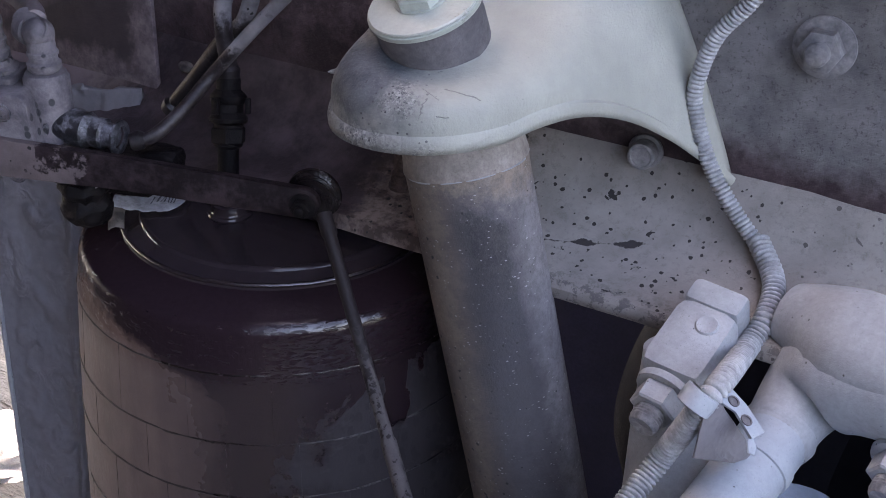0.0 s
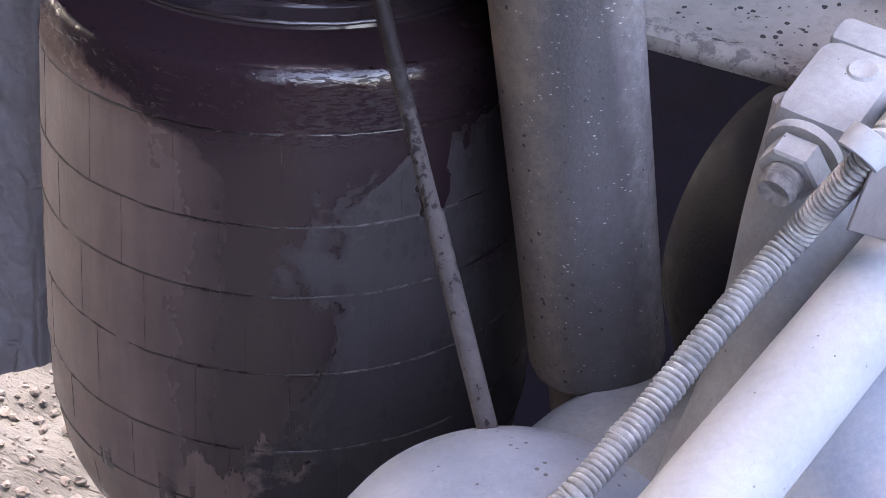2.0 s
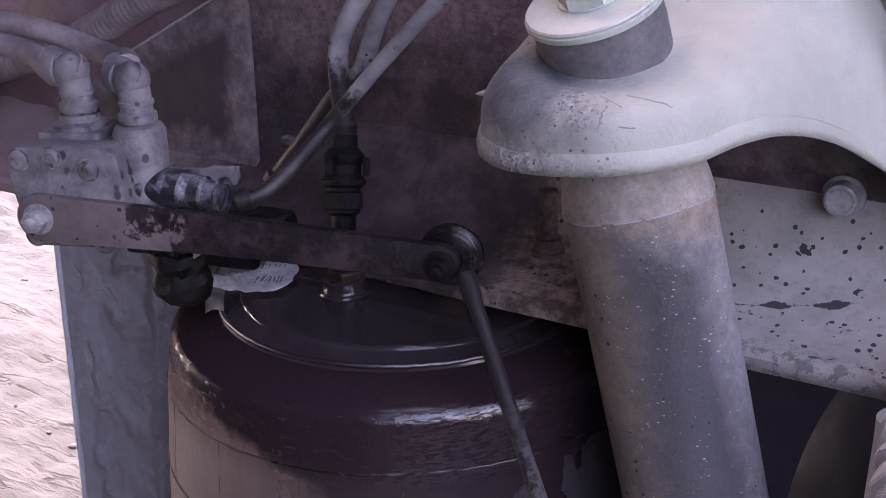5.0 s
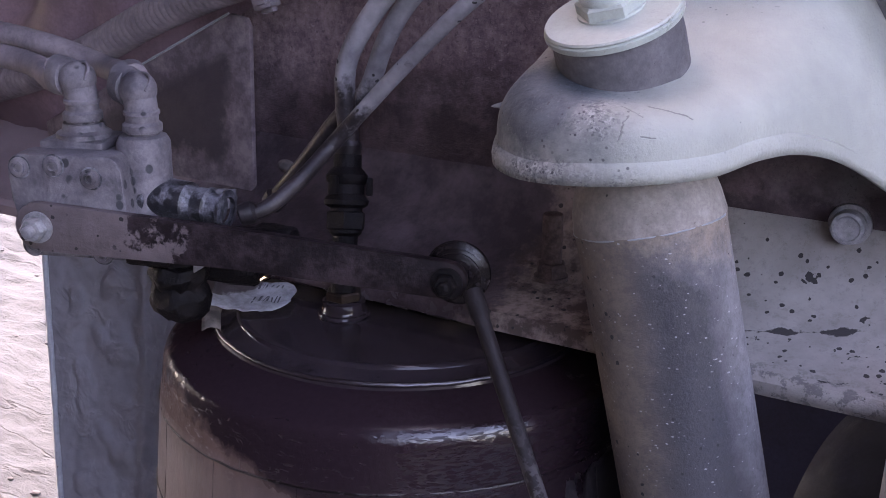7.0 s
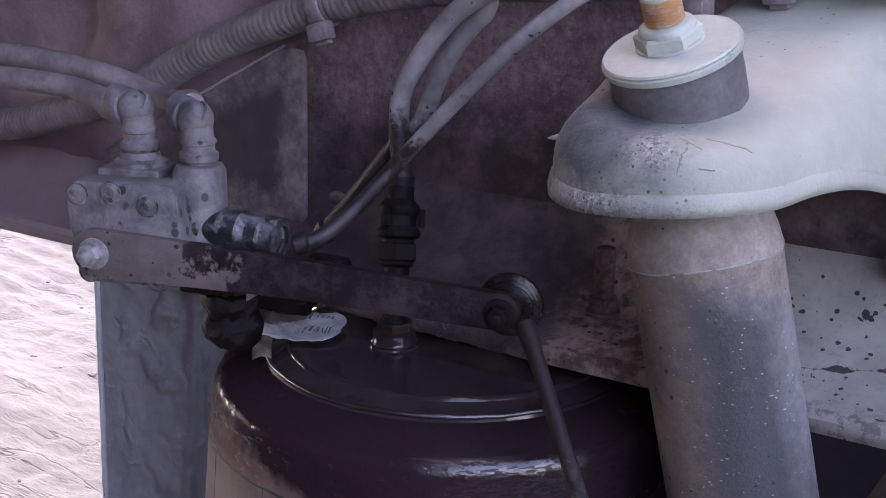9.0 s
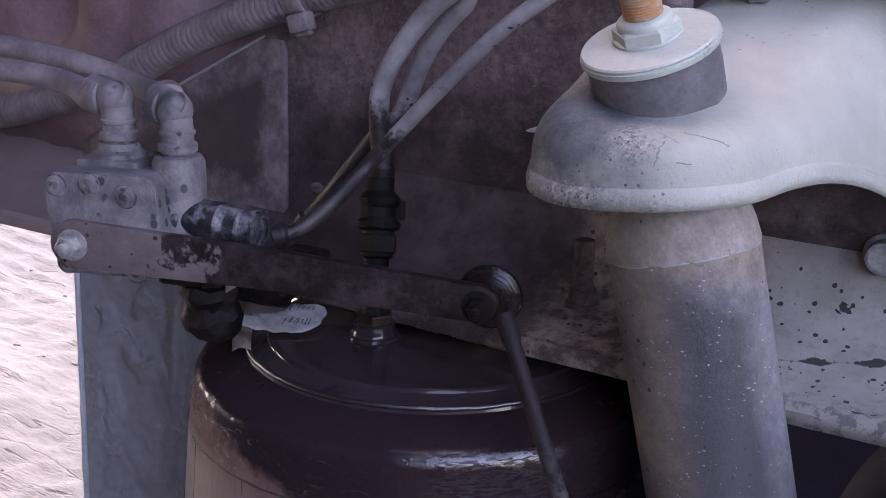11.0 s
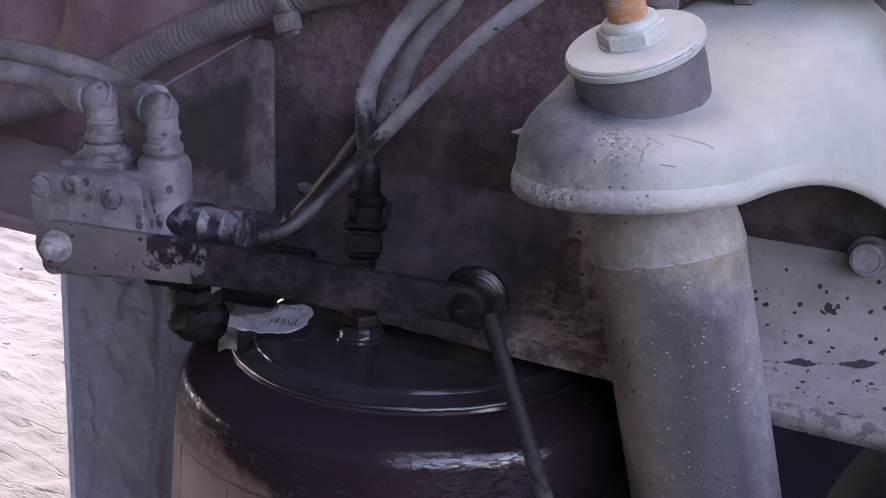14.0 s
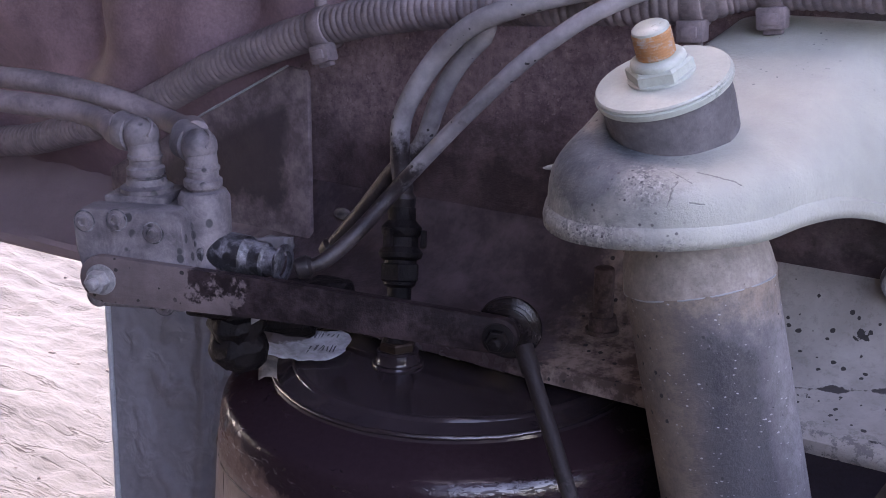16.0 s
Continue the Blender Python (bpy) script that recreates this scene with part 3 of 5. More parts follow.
k.color(k.mix(k.ramp(k.noise(70, 6, 0.7), 0.45, 0.65), rgb(0.0050, 0.0036, 0.0041), rgb(0.016, 0.012, 0.013)))
k.rough(k.ramp(k.noise(90, 5, 0.7), 0.4, 0.65, 0.08, 0.30))
k.b.inputs["Specular IOR Level"].default_value = 0.32
k.bump(k.noise(320, 5, 0.7), 0.35, 0.0008)
m_wet = k.m

k = Mat("wet_rolled_rim", 0.1)
k.color(k.mix(k.noise(50, 6), rgb(0.0090, 0.0060, 0.0072), rgb(0.020, 0.0140, 0.0165)))
k.rough(k.ramp(k.math("ADD", k.math("MULTIPLY", k.noise(40, 5), 0.6), k.math("MULTIPLY", k.noise(260, 5, 0.7), 0.4)), 0.42, 0.60, 0.03, 0.16))
k.b.inputs["Specular IOR Level"].default_value = 1.0
k.bump(k.math("ADD", k.noise(160, 5, 0.7), k.math("MULTIPLY", k.noise(520, 5, 0.7), 0.8)), 0.5, 0.0008)
m_wet_rim = k.m

k = Mat("wet_steel_plate", 0.14)
k.color(k.mix(k.noise(50, 6), rgb(0.0150, 0.0105, 0.0125), rgb(0.0340, 0.0255, 0.0295)))
k.rough(k.ramp(k.noise(28, 5), 0.35, 0.7, 0.04, 0.16))
k.bump(k.math("ADD", k.noise(120, 4), k.math("MULTIPLY", k.noise(420, 5, 0.7), 0.5)), 0.14, 0.0006)
k.b.inputs["Specular IOR Level"].default_value = 0.36
m_bead = k.m

k = Mat("dry_earth", 0.95)
c1 = k.mix(k.ramp(k.noise(1.1, 8, 0.65), 0.35, 0.65), rgb(0.056, 0.063, 0.063), rgb(0.077, 0.087, 0.087))
c2 = k.mix(k.ramp(k.noise(26, 8, 0.7), 0.42, 0.62), c1, rgb(0.063, 0.070, 0.070))
lines = k.math("ABSOLUTE", k.math("SUBTRACT", k.noise(2.3, 5, 0.55, k.mapped((0.7, 3.4, 1.0), (0, 0, 0.06)), 0.3), 0.5))
crease = k.math("MULTIPLY", k.ramp(lines, 0.016, 0.004), k.ramp(k.noise(3.0, 3), 0.42, 0.50))
# shade in the creases is put into the colour, besides the bump
k.color(k.mix(k.math("MULTIPLY", crease, 0.75), c2, rgb(0.034, 0.035, 0.036)))
soil = k.math("ADD", k.math("MULTIPLY", k.noise(38, 10, 0.72), 0.6), k.math("MULTIPLY", k.noise(7, 8, 0.65, k.mapped((1.0, 3.0, 1.0))), 2.2))
k.bump(k.math("SUBTRACT", soil, k.math("MULTIPLY", crease, 0.9)), 0.5, 0.03)
m_ground = k.m
k = Mat("stone", 0.9)
k.color(k.mix(k.noise(30, 6), rgb(0.075, 0.074, 0.072), rgb(0.115, 0.113, 0.110)))
m_stone = k.m


# ---- mesh tools ----
def part(name, bm, material, parent=None, label="", smooth=True):
    """Links a bmesh as one mesh object under a thing or a part."""
    bmesh.ops.recalc_face_normals(bm, faces=bm.faces)
    me = bpy.data.meshes.new(name)
    bm.to_mesh(me)
    bm.free()
    me.materials.append(material)
    if smooth:
        for p in me.polygons:
            p.use_smooth = True
        me.set_sharp_from_angle(angle=radians(38))
    ob = new(name, me)
    ob.parent = parent
    if label:
        tagged(ob, label)
    return ob


def thing(name, label, category, m=None, kind="", group=""):
    ob = new(name)
    ob.empty_display_size = 0.02
    if m is not None:
        ob.matrix_world = m
    return tagged(ob, label, category, group, kind)


def frame_of(z, x=(1, 0, 0)):
    """A turn whose z axis is the given way."""
    z = Vector(z).normalized()
    x = Vector(x)
    x = (x - z * x.dot(z)).normalized()
    y = z.cross(x)
    return Matrix((x, y, z)).transposed().to_4x4()


def axis_pose(p, z, x=(1, 0, 0)):
    return Matrix.Translation(p) @ frame_of(z, x)


def lathe(bm, profile, m=None, seg=48, closed=True):
    """Turns (radius, height) pairs round z."""
    m = m or Matrix()
    rings = []
    for r, z in profile:
        if r < 1e-6:
            rings.append([bm.verts.new(m @ Vector((0, 0, z)))])
        else:
            rings.append([bm.verts.new(m @ Vector((r * math.cos(a), r * math.sin(a), z))) for a in (2 * math.pi * i / seg for i in range(seg))])
    for a, b in zip(rings, rings[1:]):
        for i in range(seg):
            j = (i + 1) % seg
            if len(a) == 1 and len(b) == 1:
                continue
            if len(a) == 1:
                bm.faces.new((a[0], b[i], b[j]))
            elif len(b) == 1:
                bm.faces.new((a[i], a[j], b[0]))
            else:
                bm.faces.new((a[i], a[j], b[j], b[i]))
    return bm


def rounded_rod(r, z0, z1, e=0.0015):
    """Profile of a round bar with eased ends."""
    return [(0, z0), (r - e, z0), (r - e * 0.3, z0 + e * 0.3), (r, z0 + e), (r, z1 - e), (r - e * 0.3, z1 - e * 0.3), (r - e, z1), (0, z1)]


def hexagon(bm, flats, z0, z1, m=None, e=0.0015):
    """A hexagon nut or bolt head with chamfered corners."""
    m = m or Matrix()
    r = flats / math.sqrt(3)
    rows = []
    for rr, z in ((r * 0.9, z0), (r, z0 + e), (r, z1 - e), (r * 0.9, z1)):
        rows.append([bm.verts.new(m @ Vector((rr * math.cos(a), rr * math.sin(a), z))) for a in (math.pi / 3 * i for i in range(6))])
    for a, b in zip(rows, rows[1:]):
        for i in range(6):
            bm.faces.new((a[i], a[(i + 1) % 6], b[(i + 1) % 6], b[i]))
    bm.faces.new(rows[0])
    bm.faces.new(rows[-1])
    return bm


def smooth_path(points, n):
    """Evenly sampled Catmull-Rom curve through the points."""
    p = [Vector(q) for q in points]
    p = [p[0] * 2 - p[1]] + p + [p[-1] * 2 - p[-2]]
    out = []
    for i in range(1, len(p) - 2):
        for s in range(24):
            t = s / 24
            a, b, c, d = p[i - 1], p[i], p[i + 1], p[i + 2]
            out.append(0.5 * (2 * b + (c - a) * t + (2 * a - 5 * b + 4 * c - d) * t * t + (3 * b - a - 3 * c + d) * t ** 3))
    out.append(p[-2])
    lengths = [0.0]
    for a, b in zip(out, out[1:]):
        lengths.append(lengths[-1] + (b - a).length)
    res, j = [], 0
    for i in range(n + 1):
        want = lengths[-1] * i / n
        while j < len(lengths) - 2 and lengths[j + 1] < want:
            j += 1
        u = (want - lengths[j]) / max(lengths[j + 1] - lengths[j], 1e-9)
        res.append(out[j].lerp(out[j + 1], min(u, 1)))
    return res, lengths[-1]


def pipe(bm, points, radius, n=60, seg=16, caps=True):
    """A tube along a smooth path; radius is a number or a function of the metres along it."""
    pts, total = smooth_path(points, n)
    t = (pts[1] - pts[0]).normalized()
    x = t.orthogonal().normalized()
    rings = []
    for i, p in enumerate(pts):
        t = (pts[min(i + 1, n)] - pts[max(i - 1, 0)]).normalized()
        x = (x - t * x.dot(t)).normalized()
        y = t.cross(x)
        r = radius(total * i / n) if callable(radius) else radius
        rings.append([bm.verts.new(p + (x * math.cos(a) + y * math.sin(a)) * r) for a in (2 * math.pi * k / seg for k in range(seg))])
    for a, b in zip(rings, rings[1:]):
        for i in range(seg):
            bm.faces.new((a[i], a[(i + 1) % seg], b[(i + 1) % seg], b[i]))
    if caps:
        bm.faces.new(rings[0])
        bm.faces.new(rings[-1])
    return bm


def corrugated(r, pitch, depth, total=1.0, last=None):
    """Radius of a ribbed hose; the ribs may close up towards its end."""
    d = (last or pitch * 1.0001) - pitch

    def f(s):
        u = (total / d * math.log((pitch + d * s / total) / pitch)) % 1.0
        return r - depth * (1 - abs(math.sin(math.pi * u)) ** 0.55)
    return f


def block(bm, lo, hi, bevel=0.002, m=None):
    """A box with rounded edges."""
    got = bmesh.ops.create_cube(bm, size=1.0)["verts"]
    lo, hi = Vector(lo), Vector(hi)
    for v in got:
        v.co = Vector([lo[i] + (hi[i] - lo[i]) * (v.co[i] + 0.5) for i in range(3)])
    edges = list({e for v in got for e in v.link_edges})
    if bevel > 0:
        res = bmesh.ops.bevel(bm, geom=edges, offset=bevel, segments=2, affect="EDGES", profile=0.5)
        got = list(set(res["verts"]) | {v for v in got if v.is_valid})
    if m is not None:
        bmesh.ops.transform(bm, matrix=m, verts=[v for v in got if v.is_valid])
    return bm


def slab(bm, outline, y0, y1, bevel=0.0015, m=None):
    """A plate: outline in (x, z), from y0 to y1, with eased edges."""
    a = [bm.verts.new((x, y0, z)) for x, z in outline]
    b = [bm.verts.new((x, y1, z)) for x, z in outline]
    n = len(a)
    f1, f2 = bm.faces.new(a), bm.faces.new(b)
    for i in range(n):
        bm.faces.new((a[i], a[(i + 1) % n], b[(i + 1) % n], b[i]))
    verts = a + b
    if bevel:
        res = bmesh.ops.bevel(bm, geom=list(f1.edges) + list(f2.edges), offset=bevel, segments=2, affect="EDGES", profile=0.5)
        verts = [v for v in set(res["verts"]) | set(verts) if v.is_valid]
    if m is not None:
        bmesh.ops.transform(bm, matrix=m, verts=verts)
    return bm


def arc(cx, cz, r, a0, a1, n=8):
    return [(cx + r * math.cos(radians(a0 + (a1 - a0) * i / n)), cz + r * math.sin(radians(a0 + (a1 - a0) * i / n))) for i in range(n + 1)]


def swept_profile(bm, profile, x0, x1, n=40, wobble=0.0):
    """A (y, z) profile swept along x, closed, with a little unevenness."""
    rows = []
    for i in range(n + 1):
        x = x0 + (x1 - x0) * i / n
        rows.append([bm.verts.new((x, y + wobble * noise.noise((x * 9, j, 3.1)), z + wobble * noise.noise((x * 9, j, 7.7)))) for j, (y, z) in enumerate(profile)])
    k = len(profile)
    for a, b in zip(rows, rows[1:]):
        for j in range(k):
            bm.faces.new((a[j], a[(j + 1) % k], b[(j + 1) % k], b[j]))
    bm.faces.new(rows[0])
    bm.faces.new(rows[-1])
    return bm


B = bmesh.new

# ---- ground ----
def ground_height(x, y):
    near = max(0.0, 1 - math.hypot(x + 1.6, y - 1.4) / 9)
    ruts = 0.020 * math.sin((x * 0.55 + y * 0.83) * 9 + 1.5 * noise.noise((x * 0.8, y * 0.8, 0)))
    yy = y + 0.12 * x + 0.05 * noise.noise((x * 1.7, y * 1.7, 4))
    w1 = abs(math.sin(yy * 31)) ** 0.6 * max(0.0, noise.noise((x * 0.9, y * 1.4, 12)) + 0.25)
    w2 = math.sin((y * 1.0 + 0.22 * x) * 17 + 2.6 * noise.noise((x * 1.1, y * 1.1, 21)))
    return near * (-0.026 * w1 + 0.011 * w2 * (0.4 + abs(noise.noise((x * 0.8, y * 0.8, 31)))) + ruts * (0.5 + 0.5 * noise.noise((x * 0.7, y * 0.7, 9))) + 0.035 * noise.noise((x * 1.3, y * 1.3, 2)) + 0.014 * noise.noise((x * 7, y * 7, 5)) + 0.009 * noise.noise((x * 19, y * 19, 5)))


def spread(lo, hi, n, far):
    core = list(np.linspace(lo, hi, n))
    step = (hi - lo) / n
    left, right, s = [], [], step
    while lo - (left[-1] if left else lo) < far:
        s *= 1.5
        left.append((left[-1] if left else lo) - s)
        right.append((right[-1] if right else hi) + s)
    return left[::-1] + core + right


gx, gy = spread(-4.2, 0.2, 260, 900), spread(0.2, 4.4, 300, 900)
verts = [(x, y, ground_height(x, y)) for y in gy for x in gx]
w = len(gx)
faces = [(j * w + i, j * w + i + 1, (j + 1) * w + i + 1, (j + 1) * w + i) for j in range(len(gy) - 1) for i in range(w - 1)]
me = bpy.data.meshes.new("ground")
me.from_pydata(verts, [], faces)
me.materials.append(m_ground)
for p in me.polygons:
    p.use_smooth = True
tagged(new("ground", me), "pale sunlit dry earth with ruts and small stones", "ground", kind="structure")

rnd = random.Random(4)
bm = B()
bmesh.ops.create_icosphere(bm, subdivisions=2, radius=1.0)
unit = [v.co.copy() for v in bm.verts]
tris = [[v.index for v in f.verts] for f in bm.faces]
bm.free()
verts, faces = [], []
for i in range(960):
    x, y = rnd.uniform(-2.6, -0.35), rnd.uniform(0.45, 2.4)
    if i < 760:
        x, y = rnd.gauss(-0.62, 0.16), rnd.gauss(0.86, 0.14)
    s = 0.0016 + 0.0075 * rnd.random() ** 4
    a1, a2, a3 = rnd.uniform(0.8, 1.4), rnd.uniform(0.7, 1.2), rnd.uniform(0.45, 0.85)
    base, z = len(verts), ground_height(x, y) + s * 0.2
    for u in unit:
        q = s * (1 + 0.5 * noise.noise(u * 1.3 + Vector((i, 0, 0))) + 0.15 * noise.noise(u * 4 + Vector((i, 0, 0))))
        verts.append((x + u.x * q * a1, y + u.y * q * a2, z + u.z * q * a3))
    faces += [[base + k for k in t] for t in tris]
me = bpy.data.meshes.new("stones")
me.from_pydata(verts, [], faces)
me.materials.append(m_stone)
tagged(new("stones", me), "loose pale pebbles and clods on dry earth", "stones", kind="stuff")

# ---- chassis rail ----
WEB_Y = 0.72
rail = thing("chassis_rail", "dark dusty steel truck frame rail with a broad lower flange", "truck frame")
bm = B()
swept_profile(bm, [(WEB_Y, 0.846), (WEB_Y, 0.9), (WEB_Y, 1.0), (WEB_Y, 1.1), (WEB_Y, 1.3), (WEB_Y + 0.01, 1.3), (WEB_Y + 0.01, 0.846)], -0.95, 1.6, 60, 0.0015)
part("web", bm, m_rail, rail)
bm = B()
swept_profile(bm, [(0.6215, 0.8455), (0.619, 0.848), (0.619, 0.854), (0.622, 0.8575), (0.64, 0.859), (0.665, 0.866), (0.69, 0.879), (0.708, 0.897), (0.7195, 0.918), (0.7195, 0.8455)], -0.95, 1.6, 160, 0.0018)
part("lower_flange", bm, m_flange, rail, "pale dust-covered flange with dark splashes")
# gusset standing off the web
bm = B()
slab(bm, [(-0.43, 0.870), (-0.210, 0.870), (-0.206, 0.884), (-0.204, 1.002), (-0.207, 1.008), (-0.222, 1.010), (-0.43, 0.905)], 0.690, 0.695, 0.0015)
gusset = part("gusset_plate", bm, m_gusset, rail, "dark gusset plate with a worn bright edge")


bm = B()
pipe(bm, [(-0.335, 0.6895, 0.9535), (-0.29, 0.6893, 0.9762), (-0.25, 0.6895, 0.9965), (-0.222, 0.6895, 1.0105)], lambda s: 0.0009 + 0.0005 * noise.noise((s * 90, 0, 3)), 40, 8)
part("worn_edge", bm, m_casting, gusset, "bright worn steel edge")


def bolt(parent, m, flats=0.019, head=0.008, washer=True, name="bolt", mat=None):
    bm = B()
    if washer:
        lathe(bm, [(0, 0), (flats * 0.75, 0), (flats * 0.75, 0.002), (flats * 0.3, 0.0022)], m, 24)
    hexagon(bm, flats, 0.0, head, m)
    lathe(bm, [(flats * 0.34, head - 0.001), (flats * 0.33, head + 0.0006), (0, head + 0.0006)], m, 18)
    return part(name, bm, mat or m_casting, parent)


def face_out(x, z, y=WEB_Y):
    return axis_pose((x, y, z), (0, -1, 0))


# stud of the spring's top fixing, standing on the flange
bm = B()
hexagon(bm, 0.0175, 0.0, 0.009, pose(0.058, 0.665, 0.871))
lathe(bm, rounded_rod(0.0065, 0.0, 0.040), pose(0.058, 0.665, 0.872), 16)
lathe(bm, [(0, 0), (0.0108, 0), (0.0108, 0.0025), (0.006, 0.0025)], pose(0.058, 0.665, 0.869), 24)
part("fixing_stud", bm, m_stud, rail)
bm = B()
lathe(bm, [(0, 0), (0.020, 0), (0.020, 0.002), (0.017, 0.003), (0.0, 0.003)], face_out(0.333, 1.016), 32)
hexagon(bm, 0.024, 0.002, 0.014, face_out(0.333, 1.016), 0.0008)
lathe(bm, rounded_rod(0.0075, 0.01, 0.021), face_out(0.333, 1.016), 20)
part("flange_bolt", bm, m_grey, rail)

clod = thing("mud_clod", "small pale dried mud clod on the flange", "mud", pose(-0.188, 0.7065, 0.8985))
bm = B()
for v in bmesh.ops.create_icosphere(bm, subdivisions=3, radius=0.0055)["verts"]:
    v.co = Vector((v.co.x * 1.3, v.co.y, v.co.z * 0.8)) * (1 + 0.5 * noise.noise(v.co * 160))
part("lump", bm, m_flap, clod)

# ---- shock absorber bracket ----
sb = thing("damper_bracket", "pale dusty pressed-steel bracket bolted to the frame rail", "bracket")
edge_pts = [(0.108, 0.7195, 1.046), (0.094, 0.65, 1.020), (0.083, 0.59, 0.993), (0.081, 0.556, 0.980), (0.092, 0.531, 0.975), (0.118, 0.517, 0.974),
            (0.150, 0.513, 0.977), (0.178, 0.522, 0.980), (0.200, 0.548, 0.981), (0.213, 0.58, 0.985), (0.228, 0.618, 0.981), (0.247, 0.66, 0.962), (0.270, 0.695, 0.933), (0.292, 0.7195, 0.905)]
dense, _ = smooth_path(edge_pts, 600)
lefts = [p for p in dense[:300] if p.y > 0.575]
rights = [p for p in dense[300:] if p.y > 0.575]
nose = [p for p in dense if p.y <= 0.575]


def on_edge(points, y):
    """The edge's point at a given distance from the rail."""
    ys = [p.y for p in points]
    order = sorted(range(len(ys)), key=lambda i: ys[i])
    yy_ = [ys[i] for i in order]
    return Vector((float(np.interp(y, yy_, [points[i].x for i in order])), y, float(np.interp(y, yy_, [points[i].z for i in order]))))


steps = [0.7195 - 0.1445 * i / 34 for i in range(35)]
edge_line = [on_edge(lefts, y) for y in steps] + nose[2:-2:6] + [on_edge(rights, y) for y in steps[::-1]]
half = len(edge_line) / 2
spine_a, spine_b = Vector((0.146, 0.575, 1.0225)), Vector((0.165, 0.7195, 1.068))
rows = []
levels = [0.0, 0.012, 0.03, 0.05, 0.075, 0.1, 0.13, 0.165, 0.2, 0.24, 0.28, 0.33, 0.38, 0.44, 0.5, 0.58, 0.7, 0.85, 1.0]
for i, e in enumerate(edge_line):
    u = i / (2 * half)
    back = max(0.0, min(1.0, (e.y - 0.575) / 0.1445))
    s = spine_a.lerp(spine_b, back)
    right = 1.0 if u > 0.5 else 0.0
    row = []
    for k, v in enumerate(levels):
        slope = back * right
        out = Vector((e.x - s.x, e.y - s.y, 0)).normalized()
        ledge = e + Vector((0, 0, 0.0105)) - out * (0.002 + 0.0035 * slope)
        if k == 0:
            p = e.copy()
        elif k == 1:
            p = e + Vector((0, 0, 0.0045)) + out * 0.0004
        elif k == 2:
            p = e + Vector((0, 0, 0.0090)) - out * 0.0006
        else:
            w_ = (v - levels[3]) / (1 - levels[3])
            th = w_ * math.pi / 2
            h = (1 - (1 - min(w_ / 0.66, 1)) ** 1.35) * slope + math.sin(th) ** 0.68 * (1 - slope)
            p = ledge.lerp(s, w_ * slope + (1 - max(math.cos(th), 0.0) ** 0.62) * (1 - slope))
            p.z = ledge.z + (s.z - ledge.z) * h
        if k > 3:
            p.z += 0.0135 * math.exp(-((p.x - 0.101) / 0.020) ** 2 - ((p.y - 0.600) / 0.038) ** 2)
            p.z -= 0.0065 * math.exp(-((p.x - 0.152) / 0.032) ** 2 - ((p.y - 0.548) / 0.020) ** 2)
        p += Vector((0, 0, 0.0006 * noise.noise(p * 40)))
        row.append(p)
    rows.append(row)
bm = B()
vv = [[bm.verts.new(p) for p in row] for row in rows]
for a, b in zip(vv, vv[1:]):
    for k in range(len(levels) - 1):
        bm.faces.new((a[k], a[k + 1], b[k + 1], b[k]))
bmesh.ops.remove_doubles(bm, verts=bm.verts, dist=0.00005)
shell = part("shell", bm, m_bracket, sb)
sol = shell.modifiers.new("thickness", "SOLIDIFY")
sol.thickness, sol.offset = 0.006, -1
bm = B()
mm = axis_pose((0.2245, 0.7175, 0.9200), (0.12, -1, 0.05))
lathe(bm, [(0, 0), (0.0122, 0), (0.0126, 0.001), (0.0122, 0.003), (0.0098, 0.0035), (0.0098, 0.0125), (0.0092, 0.0140), (0.0075, 0.0145), (0.0068, 0.0138), (0, 0.0138)], mm, 32)
part("bolt", bm, m_grey, sb)
bm = B()
lathe(bm, [(0, 0), (0.0060, 0), (0.0060, 0.0008), (0.0050, 0.0010), (0, 0.0010)], axis_pose((0.146, 0.668, 1.0502), (0, -0.30, 0.95)), 24)
part("plug_hole", bm, m_grey, sb, "dark round hole")

bm = B()
mm = axis_pose((0.0900, 0.5520, 1.0025), (-0.75, -0.35, -0.10))
lathe(bm, [(0.0065, -0.004), (0.0050, 0.001), (0.0030, 0.005), (0.0016, 0.009), (0, 0.011)], mm @ Matrix.Diagonal((1, 0.45, 1, 1)), 10)
part("torn_burr", bm, m_bracket, sb)

# ---- shock absorber ----
TOP, LOW = Vector((0.1402, 0.6028, 0.968)), Vector((0.2080, 0.606, 0.677))
sh = thing("shock_absorber", "grey dusty tubular shock absorber under a steel bracket", "shock absorber")
ax = (TOP - LOW).normalized()
L = (TOP - LOW).length
m_ax = axis_pose(LOW, ax)
bm = B()
lathe(bm, [(0, -0.031), (0.030, -0.031), (0.038, -0.027), (0.0405, -0.019), (0.0405, L * 0.5), (0.0405, L - 0.0350), (0.0408, L - 0.0320), (0.0408, L - 0.0300)], m_ax, 64)
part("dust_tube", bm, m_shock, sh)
bm = B()
lathe(bm, [(0.0406, L - 0.0305), (0.0411, L - 0.0310), (0.0413, L - 0.0292), (0.0410, L - 0.0278), (0.0407, L - 0.0262), (0.0403, L - 0.023), (0.0397, L - 0.019), (0.0382, L - 0.013), (0.0352, L - 0.006), (0.030, L - 0.0005), (0.022, L + 0.003), (0, L + 0.005)], m_ax, 64)
part("cap", bm, m_cap, sh, "paler domed cap with a crimped seam")
bm = B()
lathe(bm, [(0.0404, L - 0.0323), (0.0411, L - 0.0319), (0.0413, L - 0.0315), (0.0411, L - 0.0311), (0.0404, L - 0.0308)], None, 200)
